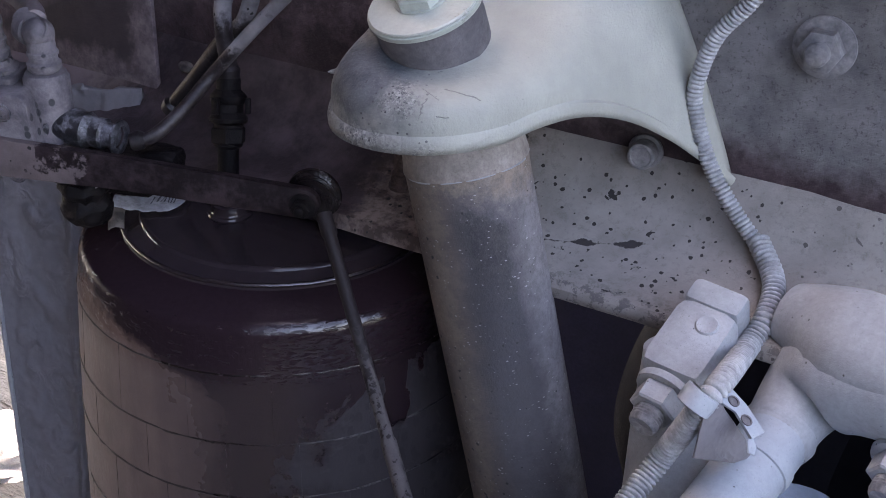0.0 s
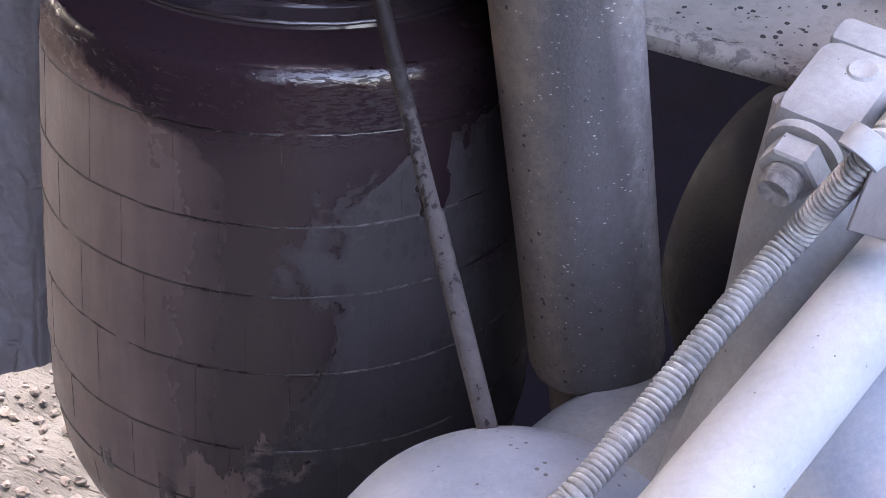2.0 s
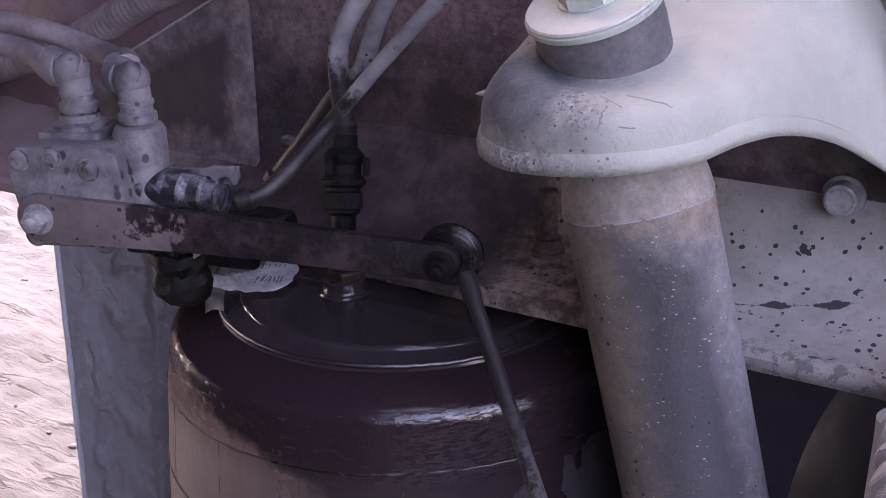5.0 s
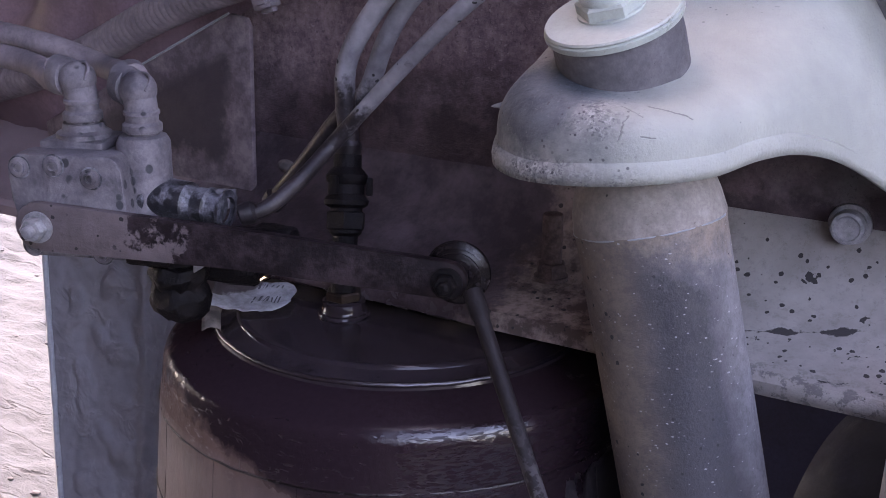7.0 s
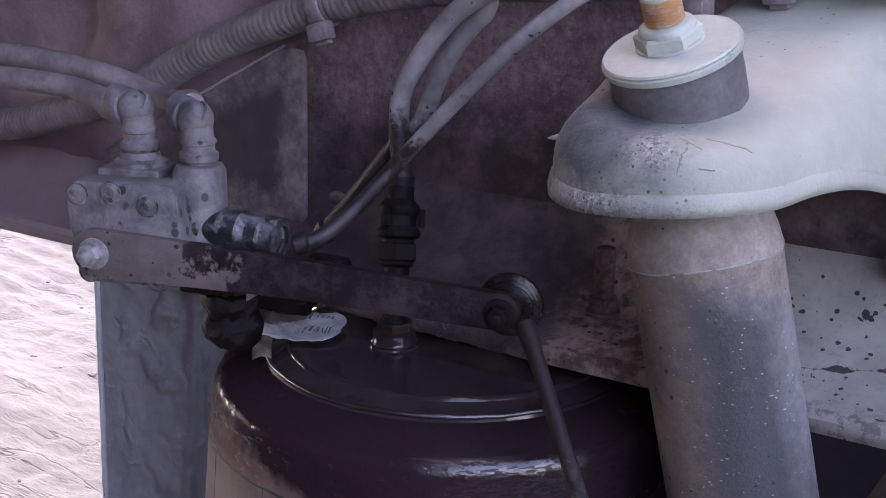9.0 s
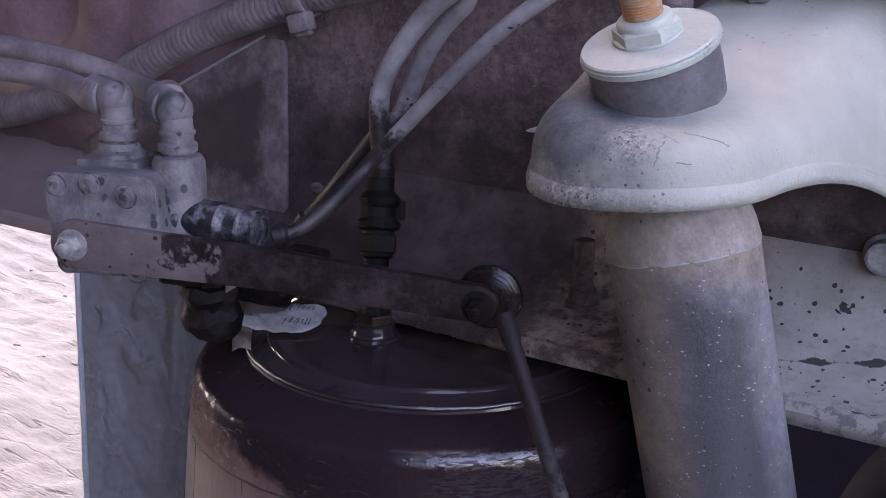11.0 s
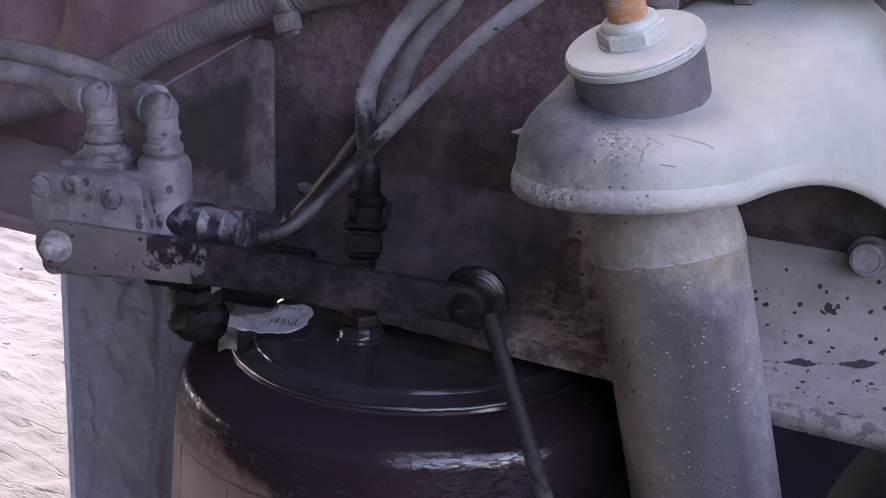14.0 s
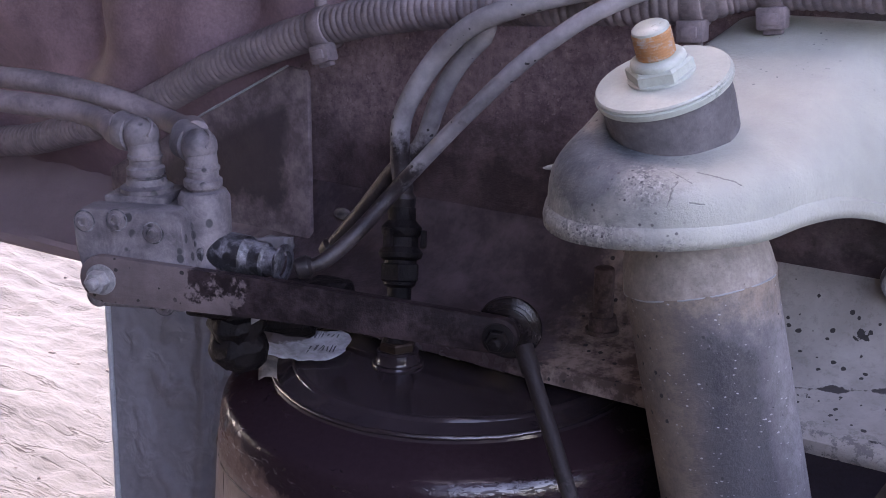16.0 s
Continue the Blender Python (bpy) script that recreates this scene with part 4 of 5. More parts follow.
for v in bm.verts:
    dip = noise.noise((v.co.x * 90, v.co.y * 90, 2)) + 0.6 * noise.noise((v.co.x * 300, v.co.y * 300, 5))
    v.co = m_ax @ Vector((v.co.x * (1 + 0.03 * min(0.02, dip - 0.1)), v.co.y * (1 + 0.03 * min(0.02, dip - 0.1)), v.co.z + 0.0006 * noise.noise((v.co.x * 60, v.co.y * 60, 9))))
part("crimp_seam", bm, m_casting, sh, "thin pale crimped seam")
bm = B()
lathe(bm, [(0, -0.15), (0.030, -0.15), (0.031, -0.06), (0.031, -0.026), (0, -0.026)], m_ax, 48)
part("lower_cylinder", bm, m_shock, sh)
st = Vector((-0.12, -0.36, 0.92)).normalized()
WC = Vector((0.1352, 0.570, 1.0490))                 # washer's middle
m_st = axis_pose(WC, st)
bm = B()
lathe(bm, [(0, -0.042), (0.0312, -0.042), (0.0322, -0.032), (0.0330, -0.016), (0.0326, -0.006), (0.0322, -0.002), (0.031, 0.0), (0, 0.0)], m_st, 64)
part("rubber_bush", bm, m_rubber, sh, "dark rubber bush")
bm = B()
lathe(bm, [(0.008, -0.002), (0.0345, -0.004), (0.0352, -0.0025), (0.0352, -0.0008), (0.0340, -0.0002), (0.0346, 0.0008), (0.0338, 0.0018), (0.030, 0.0022), (0.022, 0.0030), (0.012, 0.0034), (0, 0.0034)], m_st, 72)
part("cup_washer", bm, m_zinc, sh, "bright dusty cupped washer")
bm = B()
hexagon(bm, 0.0300, 0.0030, 0.0108, m_st @ pose(0, 0, 0, 0, 0, 18), 0.0012)
part("nut", bm, m_zinc, sh, smooth=False)
bm = B()
lathe(bm, [(0.0140, 0.0100), (0.0142, 0.0118), (0.0136, 0.0132), (0.0120, 0.0144), (0.0095, 0.0147)], m_st, 40)
part("nut_collar", bm, m_zinc, sh)
bm = B()
lathe(bm, [(0.0160, 0.0030), (0.0172, 0.0034), (0.0170, 0.0044), (0.0150, 0.0048)], m_st, 40)
part("flat_washer", bm, m_zinc, sh)
bm = B()
prof = [(0.0, 0.0)]
for i in range(10):
    z = 0.0130 + i * 0.00150
    prof += [(0.0086, z), (0.0099, z + 0.0006), (0.0099, z + 0.0008)]
prof += [(0.0090, 0.0280), (0.0, 0.0284)]
lathe(bm, prof, m_st, 28)
part("threaded_stem", bm, m_thread, sh, "rusty orange threaded stem")
bm = B()
lathe(bm, [(0.0089, 0.0276), (0.0095, 0.0280), (0.0093, 0.0292), (0.0076, 0.0306), (0, 0.0309)], m_st, 28)
part("stem_end", bm, m_zinc, sh, "dusty grey stem end")

# ---- air spring ----
SP = Vector((-0.0415, 0.6455, 0.8345))
GROW = 1.085
sp = thing("air_spring", "black wet rubber air spring with dusty dry patches", "air spring", Matrix.Translation(SP) @ Matrix.Scale(GROW, 4))
prof = [(0.100, -0.003), (0.1140, -0.0034), (0.1250, -0.0066), (0.1325, -0.0096), (0.1367, -0.0113), (0.1390, -0.0124), (0.1410, -0.0138), (0.1424, -0.0155), (0.1434, -0.0176), (0.1442, -0.0205), (0.1450, -0.0250), (0.1458, -0.0320), (0.1478, -0.045)]
RINGS = [-0.046, -0.097, -0.139, -0.189, -0.242, -0.288]


def spring_radius(z):
    zs = [-0.045, -0.10, -0.17, -0.233, -0.285, -0.325, -0.346, -0.362, -0.376, -0.388]
    rs = [0.1478, 0.1526, 0.1575, 0.1610, 0.1625, 0.1580, 0.1510, 0.1410, 0.130, 0.121]
    return float(np.interp(-z, [-q for q in zs], rs))


for i in range(1, 62):
    z = -0.045 - (0.388 - 0.045) * i / 61
    prof.append((spring_radius(z), z))
prof += [(0.114, -0.395), (0.110, -0.400)]
bm = B()
lathe(bm, prof, None, 144)
part("bellows", bm, m_bellows, sp)


def ring_sag(ang, z):
    """Unevenness of the mould rings round the bellows."""
    return 0.0011 * noise.noise((math.cos(ang) * 3, math.sin(ang) * 3, z * 30)) + 0.0005 * noise.noise((math.cos(ang) * 14, math.sin(ang) * 14, z * 30))


for z in RINGS:
    r = spring_radius(z) if z < -0.04 else 0.1470
    bm = B()
    lathe(bm, [(r - 0.001, z - 0.0011), (r + 0.0004, z - 0.0005), (r + 0.0006, z), (r + 0.0004, z + 0.0005), (r - 0.001, z + 0.0011)], None, 240)
    for v in bm.verts:
        ang = math.atan2(v.co.y, v.co.x)
        v.co.z += ring_sag(ang, z)
        k_ = 1 + 0.009 * min(0.15, noise.noise((math.cos(ang) * 7, math.sin(ang) * 7, z * 50)) + 0.8 * noise.noise((math.cos(ang) * 30, math.sin(ang) * 30, z * 50)) + 0.12)
        v.co.x, v.co.y = v.co.x * k_, v.co.y * k_
    part("mould_ring", bm, m_mould, sp)
rnd = random.Random(11)
FIRST_SEAM = [226, 238.5, 246.4, 233, 241, 229, 236]
for a, b, off in zip([-0.020] + RINGS, RINGS + [-0.330], FIRST_SEAM):
    for q in range(-2, 6):
        ang = radians(off + q * 22 + rnd.uniform(-2, 2))
        wide = rnd.uniform(0.0018, 0.0028)
        top = a + ring_sag(ang, a) if a < -0.03 else a - rnd.uniform(0.0, 0.012)
        bm = B()
        rowv = []
        for k in range(7):
            z = top + (b + ring_sag(ang, b) - top) * k / 6
            r = spring_radius(z) if z < -0.045 else 0.1431 + (0.0047 * (-z - 0.0215) / 0.0235)
            lean = 0.002 * noise.noise((q * 3.1, z * 40, a * 100))
            rowv.append([bm.verts.new((math.cos(ang + d + lean) * (r + h), math.sin(ang + d + lean) * (r + h), z)) for d, h in ((-wide, -0.0006), (0, 0.0002 + 0.0006 * min(0.2, noise.noise((ang * 40, z * 130, 1)))), (wide, -0.0006))])
        for p, q2 in zip(rowv, rowv[1:]):
            for k in range(2):
                bm.faces.new((p[k], p[k + 1], q2[k + 1], q2[k]))
        part("mould_seam", bm, m_mould, sp)
bm = B()
lathe(bm, [(0, 0.0045), (0.060, 0.0047), (0.0965, 0.0043), (0.0965, -0.007), (0, -0.007)], None, 144)
part("bead_plate", bm, m_bead, sp, "wet black steel top plate")
bm = B()
lathe(bm, [(0.0955, 0.0046), (0.0985, 0.0046), (0.0996, 0.0040), (0.1004, 0.0026), (0.1030, 0.0018), (0.1080, 0.0008), (0.1130, -0.0004), (0.1140, -0.004), (0.110, -0.007), (0.0970, -0.007)], None, 200)
for v in bm.verts:
    v.co.z += 0.0005 * noise.noise(v.co * 45)
part("rolled_rim", bm, m_bead, sp, "oil-wet rolled rim")
bm = B()
lathe(bm, [(0.1122 + 0.0016 * math.cos(a_), -0.0008 + 0.0016 * math.sin(a_)) for a_ in (radians(150 - 30 * i_) for i_ in range(9))], None, 260)
for v in bm.verts:
    ang = math.atan2(v.co.y, v.co.x)
    v.co.z += 0.0005 * noise.noise(v.co * 45) + 0.0005 * noise.noise((math.cos(ang) * 20, math.sin(ang) * 20, 3))
part("rim_lip", bm, m_wet_rim, sp, "thin glossy lip of the rim")
bm = B()
lathe(bm, [(0.116, -0.372), (0.117, -0.43), (0.118, -0.50), (0.122, -0.530), (0.118, -0.535), (0, -0.535)], None, 96)
part("piston", bm, m_bellows, sp, "dusty dark piston below the rolled rubber")
NUT = Vector((-0.0170, -0.0364, 0.0045))
bm = B()
lathe(bm, [(0, 0), (0.0155, 0), (0.0158, 0.001), (0.0152, 0.0022), (0.0136, 0.0026), (0.0128, 0.0040), (0.0128, 0.0090), (0.011, 0.010), (0, 0.010)], Matrix.Translation(NUT), 36)
part("inlet_collar", bm, m_bead, sp, "oil-wet inlet collar")
bm = B()
hexagon(bm, 0.0195, 0.0095, 0.0155, Matrix.Translation(NUT), 0.001)
part("inlet_nut", bm, m_brass, sp, "oily brass hexagon nut")

# push-in fitting over the spring's inlet
FIT = SP + NUT * GROW + Vector((0, 0, 0.021))
FIT_TOP = Vector((-0.0713, 0.628, 0.940))
fit = thing("hose_fitting", "black oily push-in hose fitting over the spring inlet", "hose fitting", Matrix.Translation(FIT))
tilt = frame_of(FIT_TOP - FIT)
bm = B()
lathe(bm, [(0, -0.006), (0.0080, -0.006), (0.0080, 0.030), (0.0105, 0.032), (0.0105, 0.048), (0.0140, 0.050), (0.0145, 0.053), (0.0130, 0.055), (0.0110, 0.057), (0.0110, 0.063), (0.0130, 0.065), (0.0135, 0.069), (0.0120, 0.071), (0.009, 0.074), (0.009, 0.082), (0, 0.083)], tilt, 28)
part("fitting_body", bm, m_tar, fit)
bm = B()
hexagon(bm, 0.023, 0.034, 0.046, tilt, 0.001)
part("hexagon_collar", bm, m_tar, fit)
for ang in (30, 150, 270):
    bm = B()
    block(bm, (0.0125, -0.003, 0.056), (0.0165, 0.003, 0.068), 0.001, tilt @ pose(0, 0, 0, 0, 0, ang))
    part("release_lug", bm, m_tar, fit)

# peeling paper label on the spring's rim
EYE = Vector((0.389, -0.0014, 1.1246))
lab = thing("paper_label", "torn curled white paper label stuck to the spring rim", "label", Matrix.Translation(EYE) @ Matrix.Scale(1.06, 4) @ Matrix.Translation(-EYE))
bm = B()
base = Vector((-0.0905, 0.5520, 0.8595))
du, dv = Vector((0.80, 0.59, 0.0)).normalized(), Vector((-0.45, 0.86, 0.20)).normalized()


def on_label(s, t):
    """A place on the crumpled sheet; s runs along it, t across it, both from -0.5 to 0.5."""
    wide = 0.5 + 0.5 * min(1.0, max(0.0, (0.5 - s) * 6)) ** 0.5
    rag = 0.0028 * noise.noise((s * 9, t * 3, 4))
    fold_ = 0.0030 * abs(((s * 0.7 + t * 0.9 + 0.12) * 2.2) % 1.0 - 0.5)
    return base + du * (s * 0.047 + rag) + dv * (t * wide * 0.041 + 0.003 + 0.5 * rag) + Vector((0, 0, 0.006 * (2 * s) ** 2 * (1 if s < 0 else -0.15) - 0.004 * t + fold_ + 0.0010 * noise.noise((s * 6, t * 6, 1))))


grid = [[bm.verts.new(on_label(i / 24 - 0.5, j / 16 - 0.5)) for j in range(17)] for i in range(25)]
for a, b in zip(grid, grid[1:]):
    for k in range(16):
        bm.faces.new((a[k], a[k + 1], b[k + 1], b[k]))
sheet = part("sheet", bm, m_paper, lab)
sol = sheet.modifiers.new("thickness", "SOLIDIFY")
sol.thickness = 0.0004
for i in range(13):
    bm = B()
    s0, t0, tall = (0.02 + 0.062 * (i - 7), 0.30, 0.10) if i > 6 else (0.06 + 0.055 * i, -0.16 + 0.02 * (i % 2), 0.12)
    for a_, b_ in ((-0.010, -tall), (0.010, -tall), (0.014, tall), (-0.006, tall)):
        bm.verts.new(on_label(s0 + a_, t0 + b_) + Vector((0, -0.0003, 0.0007)))
    bm.faces.new(bm.verts)
    part("printed_bar", bm, m_ink, sheet, smooth=False)
bm = B()
fold = [Vector((-0.110, 0.542, 0.862)), Vector((-0.104, 0.533, 0.861)), Vector((-0.097, 0.522, 0.857)), Vector((-0.090, 0.514, 0.852))]
fr = []
for i, p in enumerate(fold):
    fr.append([bm.verts.new(p + Vector((0.004 * t, 0.004 * t + 0.001 * noise.noise((i, t, 0)), 0.002 * (1 - t * t)))) for t in (-1, -0.5, 0, 0.5, 1)])
for a, b in zip(fr, fr[1:]):
    for k in range(4):
        bm.faces.new((a[k], a[k + 1], b[k + 1], b[k]))
flap = part("curled_flap", bm, m_flap, lab, "brown-edged curled flap")
sol = flap.modifiers.new("thickness", "SOLIDIFY")
sol.thickness = 0.0005

# ---- levelling valve ----
VP = pose(-0.1814, 0.4751, 0.913, 0, 0, 21.8)
va = thing("levelling_valve", "dusty grey alloy air levelling valve spotted with oil", "valve", VP)
bm = B()
slab(bm, arc(-0.013, 0.034, 0.007, 90, 180, 5) + [(-0.020, 0.014), (-0.0155, 0.010)] + arc(-0.0085, -0.0135, 0.0075, 180, 270, 5) + arc(0.048, -0.013, 0.007, 270, 360, 5) + arc(0.042, 0.034, 0.008, 0, 90, 5), 0.0, 0.020, 0.002)
part("cover", bm, m_valve, va)
bm = B()
block(bm, (-0.010, 0.020, -0.016), (0.050, 0.052, 0.040), 0.004)
part("body", bm, m_valve, va)
bm = B()
block(bm, (-0.009, 0.019, 0.0385), (0.031, 0.054, 0.0455), 0.0015)
part("port_flange", bm, m_valve, va)
for x, z in ((-0.0125, 0.0335), (0.009, 0.0355), (0.032, 0.029), (-0.008, -0.0140), (0.036, -0.0165)):
    bm = B()
    mm = axis_pose((x, 0.0, z), (0, -1, 0))
    lathe(bm, [(0.0062, -0.001), (0.0060, 0.0012), (0.0042, 0.0014), (0.0040, 0.003), (0.0024, 0.0032), (0.0022, 0.0012), (0, 0.0012)], mm, 20)
    part("socket_screw", bm, m_valve, va)
    # darker raised ring in place of the shading round the screw socket
    bm = B()
    lathe(bm, [(0.0060, 0.0003), (0.0063, 0.0005), (0.0067, 0.0005), (0.0070, 0.0003)], mm, 24)
    part("recess_shade", bm, m_valve_oily, va)
# ports and elbows
for x, y, r, top in ((0.012, 0.036, 0.0115, 0.054), (0.0525, 0.030, 0.0160, 0.050)):
    bm = B()
    if r > 0.012:
        lathe(bm, [(0, 0.0), (r, 0.0), (r, top - 0.005), (r - 0.002, top - 0.001), (r - 0.005, top), (0, top)], pose(x, y, 0), 36)
    else:
        lathe(bm, [(0, 0.036), (0.019, 0.036), (0.019, 0.041), (0.0165, 0.043), (0.0165, 0.048), (0.013, 0.050), (0.012, top), (0, top)], pose(x, y, 0), 36)
    part("port", bm, m_valve, va)
    el = B()
    zt = top + 0.029
    q = Vector((x, y, 0))
    way = Vector((-0.9, 0.35, 0)).normalized() if r < 0.012 else Vector((-0.80, 0.52, 0.06)).normalized()
    pipe(el, [q + Vector((0, 0, top - 0.004)), q + Vector((0, 0, top + 0.012)), q + Vector((0, 0, zt - 0.006)) + way * 0.002, q + Vector((0, 0, zt)) + way * 0.009, q + Vector((0, 0, zt + 0.002)) + way * 0.020], lambda s: 0.0098 if s < 0.030 else 0.0085, 30, 20)
    lathe(el, [(0.009, top + 0.001), (0.0118, top + 0.002), (0.0118, top + 0.006), (0.0095, top + 0.008)], pose(x, y, 0), 28)
    lathe(el, [(0.009, top + 0.011), (0.0108, top + 0.012), (0.0108, top + 0.014), (0.0095, top + 0.015)], pose(x, y, 0), 28)
    part("elbow_fitting", el, m_valve, va)
    top_ = q + Vector((0, 0, zt - 0.003)) + way * 0.002
    kn = B()
    for v in bmesh.ops.create_icosphere(kn, subdivisions=3, radius=0.0112)["verts"]:
        v.co = Vector((v.co.x, v.co.y, max(-0.0105, v.co.z))) + top_
    part("knuckle", kn, m_valve, va)
    kn = B()
    lathe(kn, [(0.0085, 0.006), (0.0112, 0.007), (0.0116, 0.009), (0.0112, 0.016), (0.0098, 0.018), (0.0085, 0.018)], axis_pose(top_, way), 28)
    part("hose_sleeve", kn, m_valve, va)
    kn = B()
    mr = axis_pose(top_ - way * 0.004 + Vector((0, -0.003, 0.001)), way * 0.6 + Vector((0.25, -0.8, 0.5)), (0, 0, 1))
    ring = [mr @ Vector((0.0098 * math.cos(a_), 0.0098 * math.sin(a_), 0.0035)) for a_ in (radians(-100 + 20 * i_) for i_ in range(12))]
    pipe(kn, ring, 0.0010, 40, 8)
    part("retaining_clip", kn, m_valve, va)
# side outlet towards the spring
bm = B()
mm = axis_pose((0.040, 0.0293, 0.0136), (1, -0.16, -0.07)) @ Matrix.Diagonal((1.05, 1.05, 0.82, 1))
lathe(bm, [(0, 0), (0.0125, 0), (0.0125, 0.022), (0.0105, 0.024), (0.0105, 0.036), (0.0125, 0.037), (0.0125, 0.052), (0.011, 0.054), (0.0095, 0.060), (0, 0.061)], mm, 32)
part("side_outlet", bm, m_valve_oily, va, "oil-blotched side outlet")
bm = B()
lathe(bm, [(0.0098, 0.058), (0.0105, 0.060), (0.0105, 0.068), (0.0085, 0.070), (0.0080, 0.078), (0.0, 0.079)], mm, 28)
lathe(bm, [(0.008, 0.080), (0.0118, 0.081), (0.0118, 0.083), (0.008, 0.084)], mm, 28)
part("hose_collar", bm, m_valve_oily, va)
# exhaust below
bm = B()
lathe(bm, [(0, 0), (0.013, 0), (0.013, -0.008), (0.013, -0.014), (0.0170, -0.016), (0.0185, -0.022), (0.0165, -0.029), (0.0185, -0.035), (0.0170, -0.043), (0.012, -0.050), (0, -0.052)], pose(0.073, 0.024, -0.012), 32)
block(bm, (0.045, 0.008, -0.026), (0.072, 0.034, -0.008), 0.003)
block(bm, (0.070, 0.024, -0.040), (0.122, 0.052, -0.010), 0.006)
block(bm, (0.112, 0.028, -0.026), (0.142, 0.050, -0.006), 0.005)
bmesh.ops.subdivide_edges(bm, edges=[e for e in bm.edges if e.calc_length() > 0.004], cuts=2, use_grid_fill=True)
for v in bm.verts:
    lump = Vector((noise.noise(v.co * 110), noise.noise(v.co * 110 + Vector((5, 0, 0))), noise.noise(v.co * 110 + Vector((0, 9, 0)))))
    v.co += lump * 0.0034 + 0.0012 * Vector((noise.noise(v.co * 330), noise.noise(v.co * 330 + Vector((3, 0, 0))), noise.noise(v.co * 330 + Vector((0, 3, 0)))))
part("exhaust_port", bm, m_tar, va, "oil-caked black exhaust port")
bm = B()
slab(bm, [(0.086, -0.030), (0.104, -0.018), (0.106, -0.006), (0.088, -0.006)], 0.012, 0.016, 0.001)
part("stay", bm, m_grey, va, "pale bent stay")

# lever, bolted on the valve's shaft
lv = thing("valve_lever", "flat steel lever bar, dusty at one end, oily black beyond", "lever", VP @ pose(0, -0.005, 0, 0, 2.6, 0))
bm = B()
slab(bm, arc(0.0, 0.0, 0.0145, 90, 270, 10) + [(0.12, -0.0125)] + arc(0.2445, -0.0050, 0.0110, -90, 90, 8) + [(0.12, 0.0115)], -0.003, 0.003, 0.0008)
part("bar", bm, m_lever, lv)
bm = B()
mm = axis_pose((0, -0.003, 0), (0, -1, 0))
lathe(bm, [(0, 0), (0.0095, 0), (0.0095, 0.0018), (0.005, 0.002)], mm, 28)
hexagon(bm, 0.0125, 0.0018, 0.0095, mm, 0.0008)
lathe(bm, rounded_rod(0.0038, 0.008, 0.0135, 0.0008), mm, 16)
part("clamp_bolt", bm, m_grey, lv, "dusty zinc bolt")
J = Vector((0.2440, -0.003, -0.0060))
bm = B()
mm = axis_pose(J, (0, -1, 0))
lathe(bm, [(0, 0), (0.0092, 0), (0.0092, 0.0015), (0.006, 0.0018)], mm, 26)
hexagon(bm, 0.0115, 0.0015, 0.0075, mm, 0.0008)
lathe(bm, rounded_rod(0.0035, 0.006, 0.011, 0.0008), mm, 16)
part("end_nut", bm, m_tar, lv, "oily black nut")

# rod linkage with a ball joint, hanging from the lever
JW = Vector((0.0515, 0.5685, 0.9075))
LO = Vector((0.212, 0.462, 0.71))
down = (LO - JW).normalized()
ro = thing("link_rod", "dusty steel link rod hanging from an oily ball joint", "linkage", Matrix.Translation(JW))
bm = B()
yy = (VP.to_3x3() @ Vector((0, -1, 0))).normalized()
jc = VP @ Vector((0.2465, 0.006, -0.0175)) - JW   # joint sits behind the lever's end
mj = Matrix.Translation(jc) @ frame_of(yy)
prof = [(0.0, -0.011), (0.012, -0.011), (0.0150, -0.009), (0.0182, -0.0080), (0.0192, -0.0062), (0.0186, -0.0045), (0.0165, -0.0038), (0.0150, -0.0030), (0.0150, -0.0018), (0.0162, -0.0008), (0.0162, 0.0004), (0.0142, 0.0012), (0.0142, 0.0022), (0.0150, 0.0030), (0.0148, 0.0040), (0.0125, 0.0048), (0.009, 0.0052), (0.0, 0.0052)]
lathe(bm, prof, mj, 44)
part("ball_joint", bm, m_wet, ro, "wet black ball joint housing")
bm = B()
mm = frame_of(down)
RL = (LO - JW).length + 0.05
lathe(bm, [(0, 0.020), (0.0056, 0.020), (0.0056, 0.034), (0.0046, 0.037), (0.0043, 0.17), (0.0043, 0.185), (0, 0.185)], mm, 20)
part("rod", bm, m_rod, ro)
bm = B()
lathe(bm, [(0, 0.175), (0.0046, 0.175), (0.0053, 0.177), (0.0053, RL), (0, RL)], mm, 20)
part("rod_sleeve", bm, m_rod, ro, "dusty grey lower sleeve of the rod")

# ---- air hoses ----
def hose(points, r, mat, label, cat="hose", n=70):
    bm = B()
    pipe(bm, points, r, n, 18)
    ob = tagged(part("air_hose", bm, mat), label, cat, "air hoses")
    if mat is not m_hose_oily:
        return ob
    p, q = Vector(points[0]), Vector(points[1])
    bm = B()
    lathe(bm, [(r * 0.95, -0.002), (r + 0.0016, -0.001), (r + 0.0022, 0.003), (r + 0.0022, 0.006), (r + 0.0010, 0.0075), (r * 0.95, 0.009)], axis_pose(p, q - p, (0.3, 0.2, 1)), 24)
    part("ferrule", bm, m_black, ob)
    return ob


side_end = VP @ Vector((0.117, 0.0165, 0.0075))
hose([side_end, side_end + Vector((0.011, 0.010, 0.004)), (-0.060, 0.566, 0.938), (-0.052, 0.595, 0.960), (-0.001, 0.600, 1.013), (0.044, 0.606, 1.054), (0.092, 0.63, 1.085), (0.20, 0.695, 1.125)], 0.0048, m_hose_oily, "dusty grey air hose rising from the valve outlet")
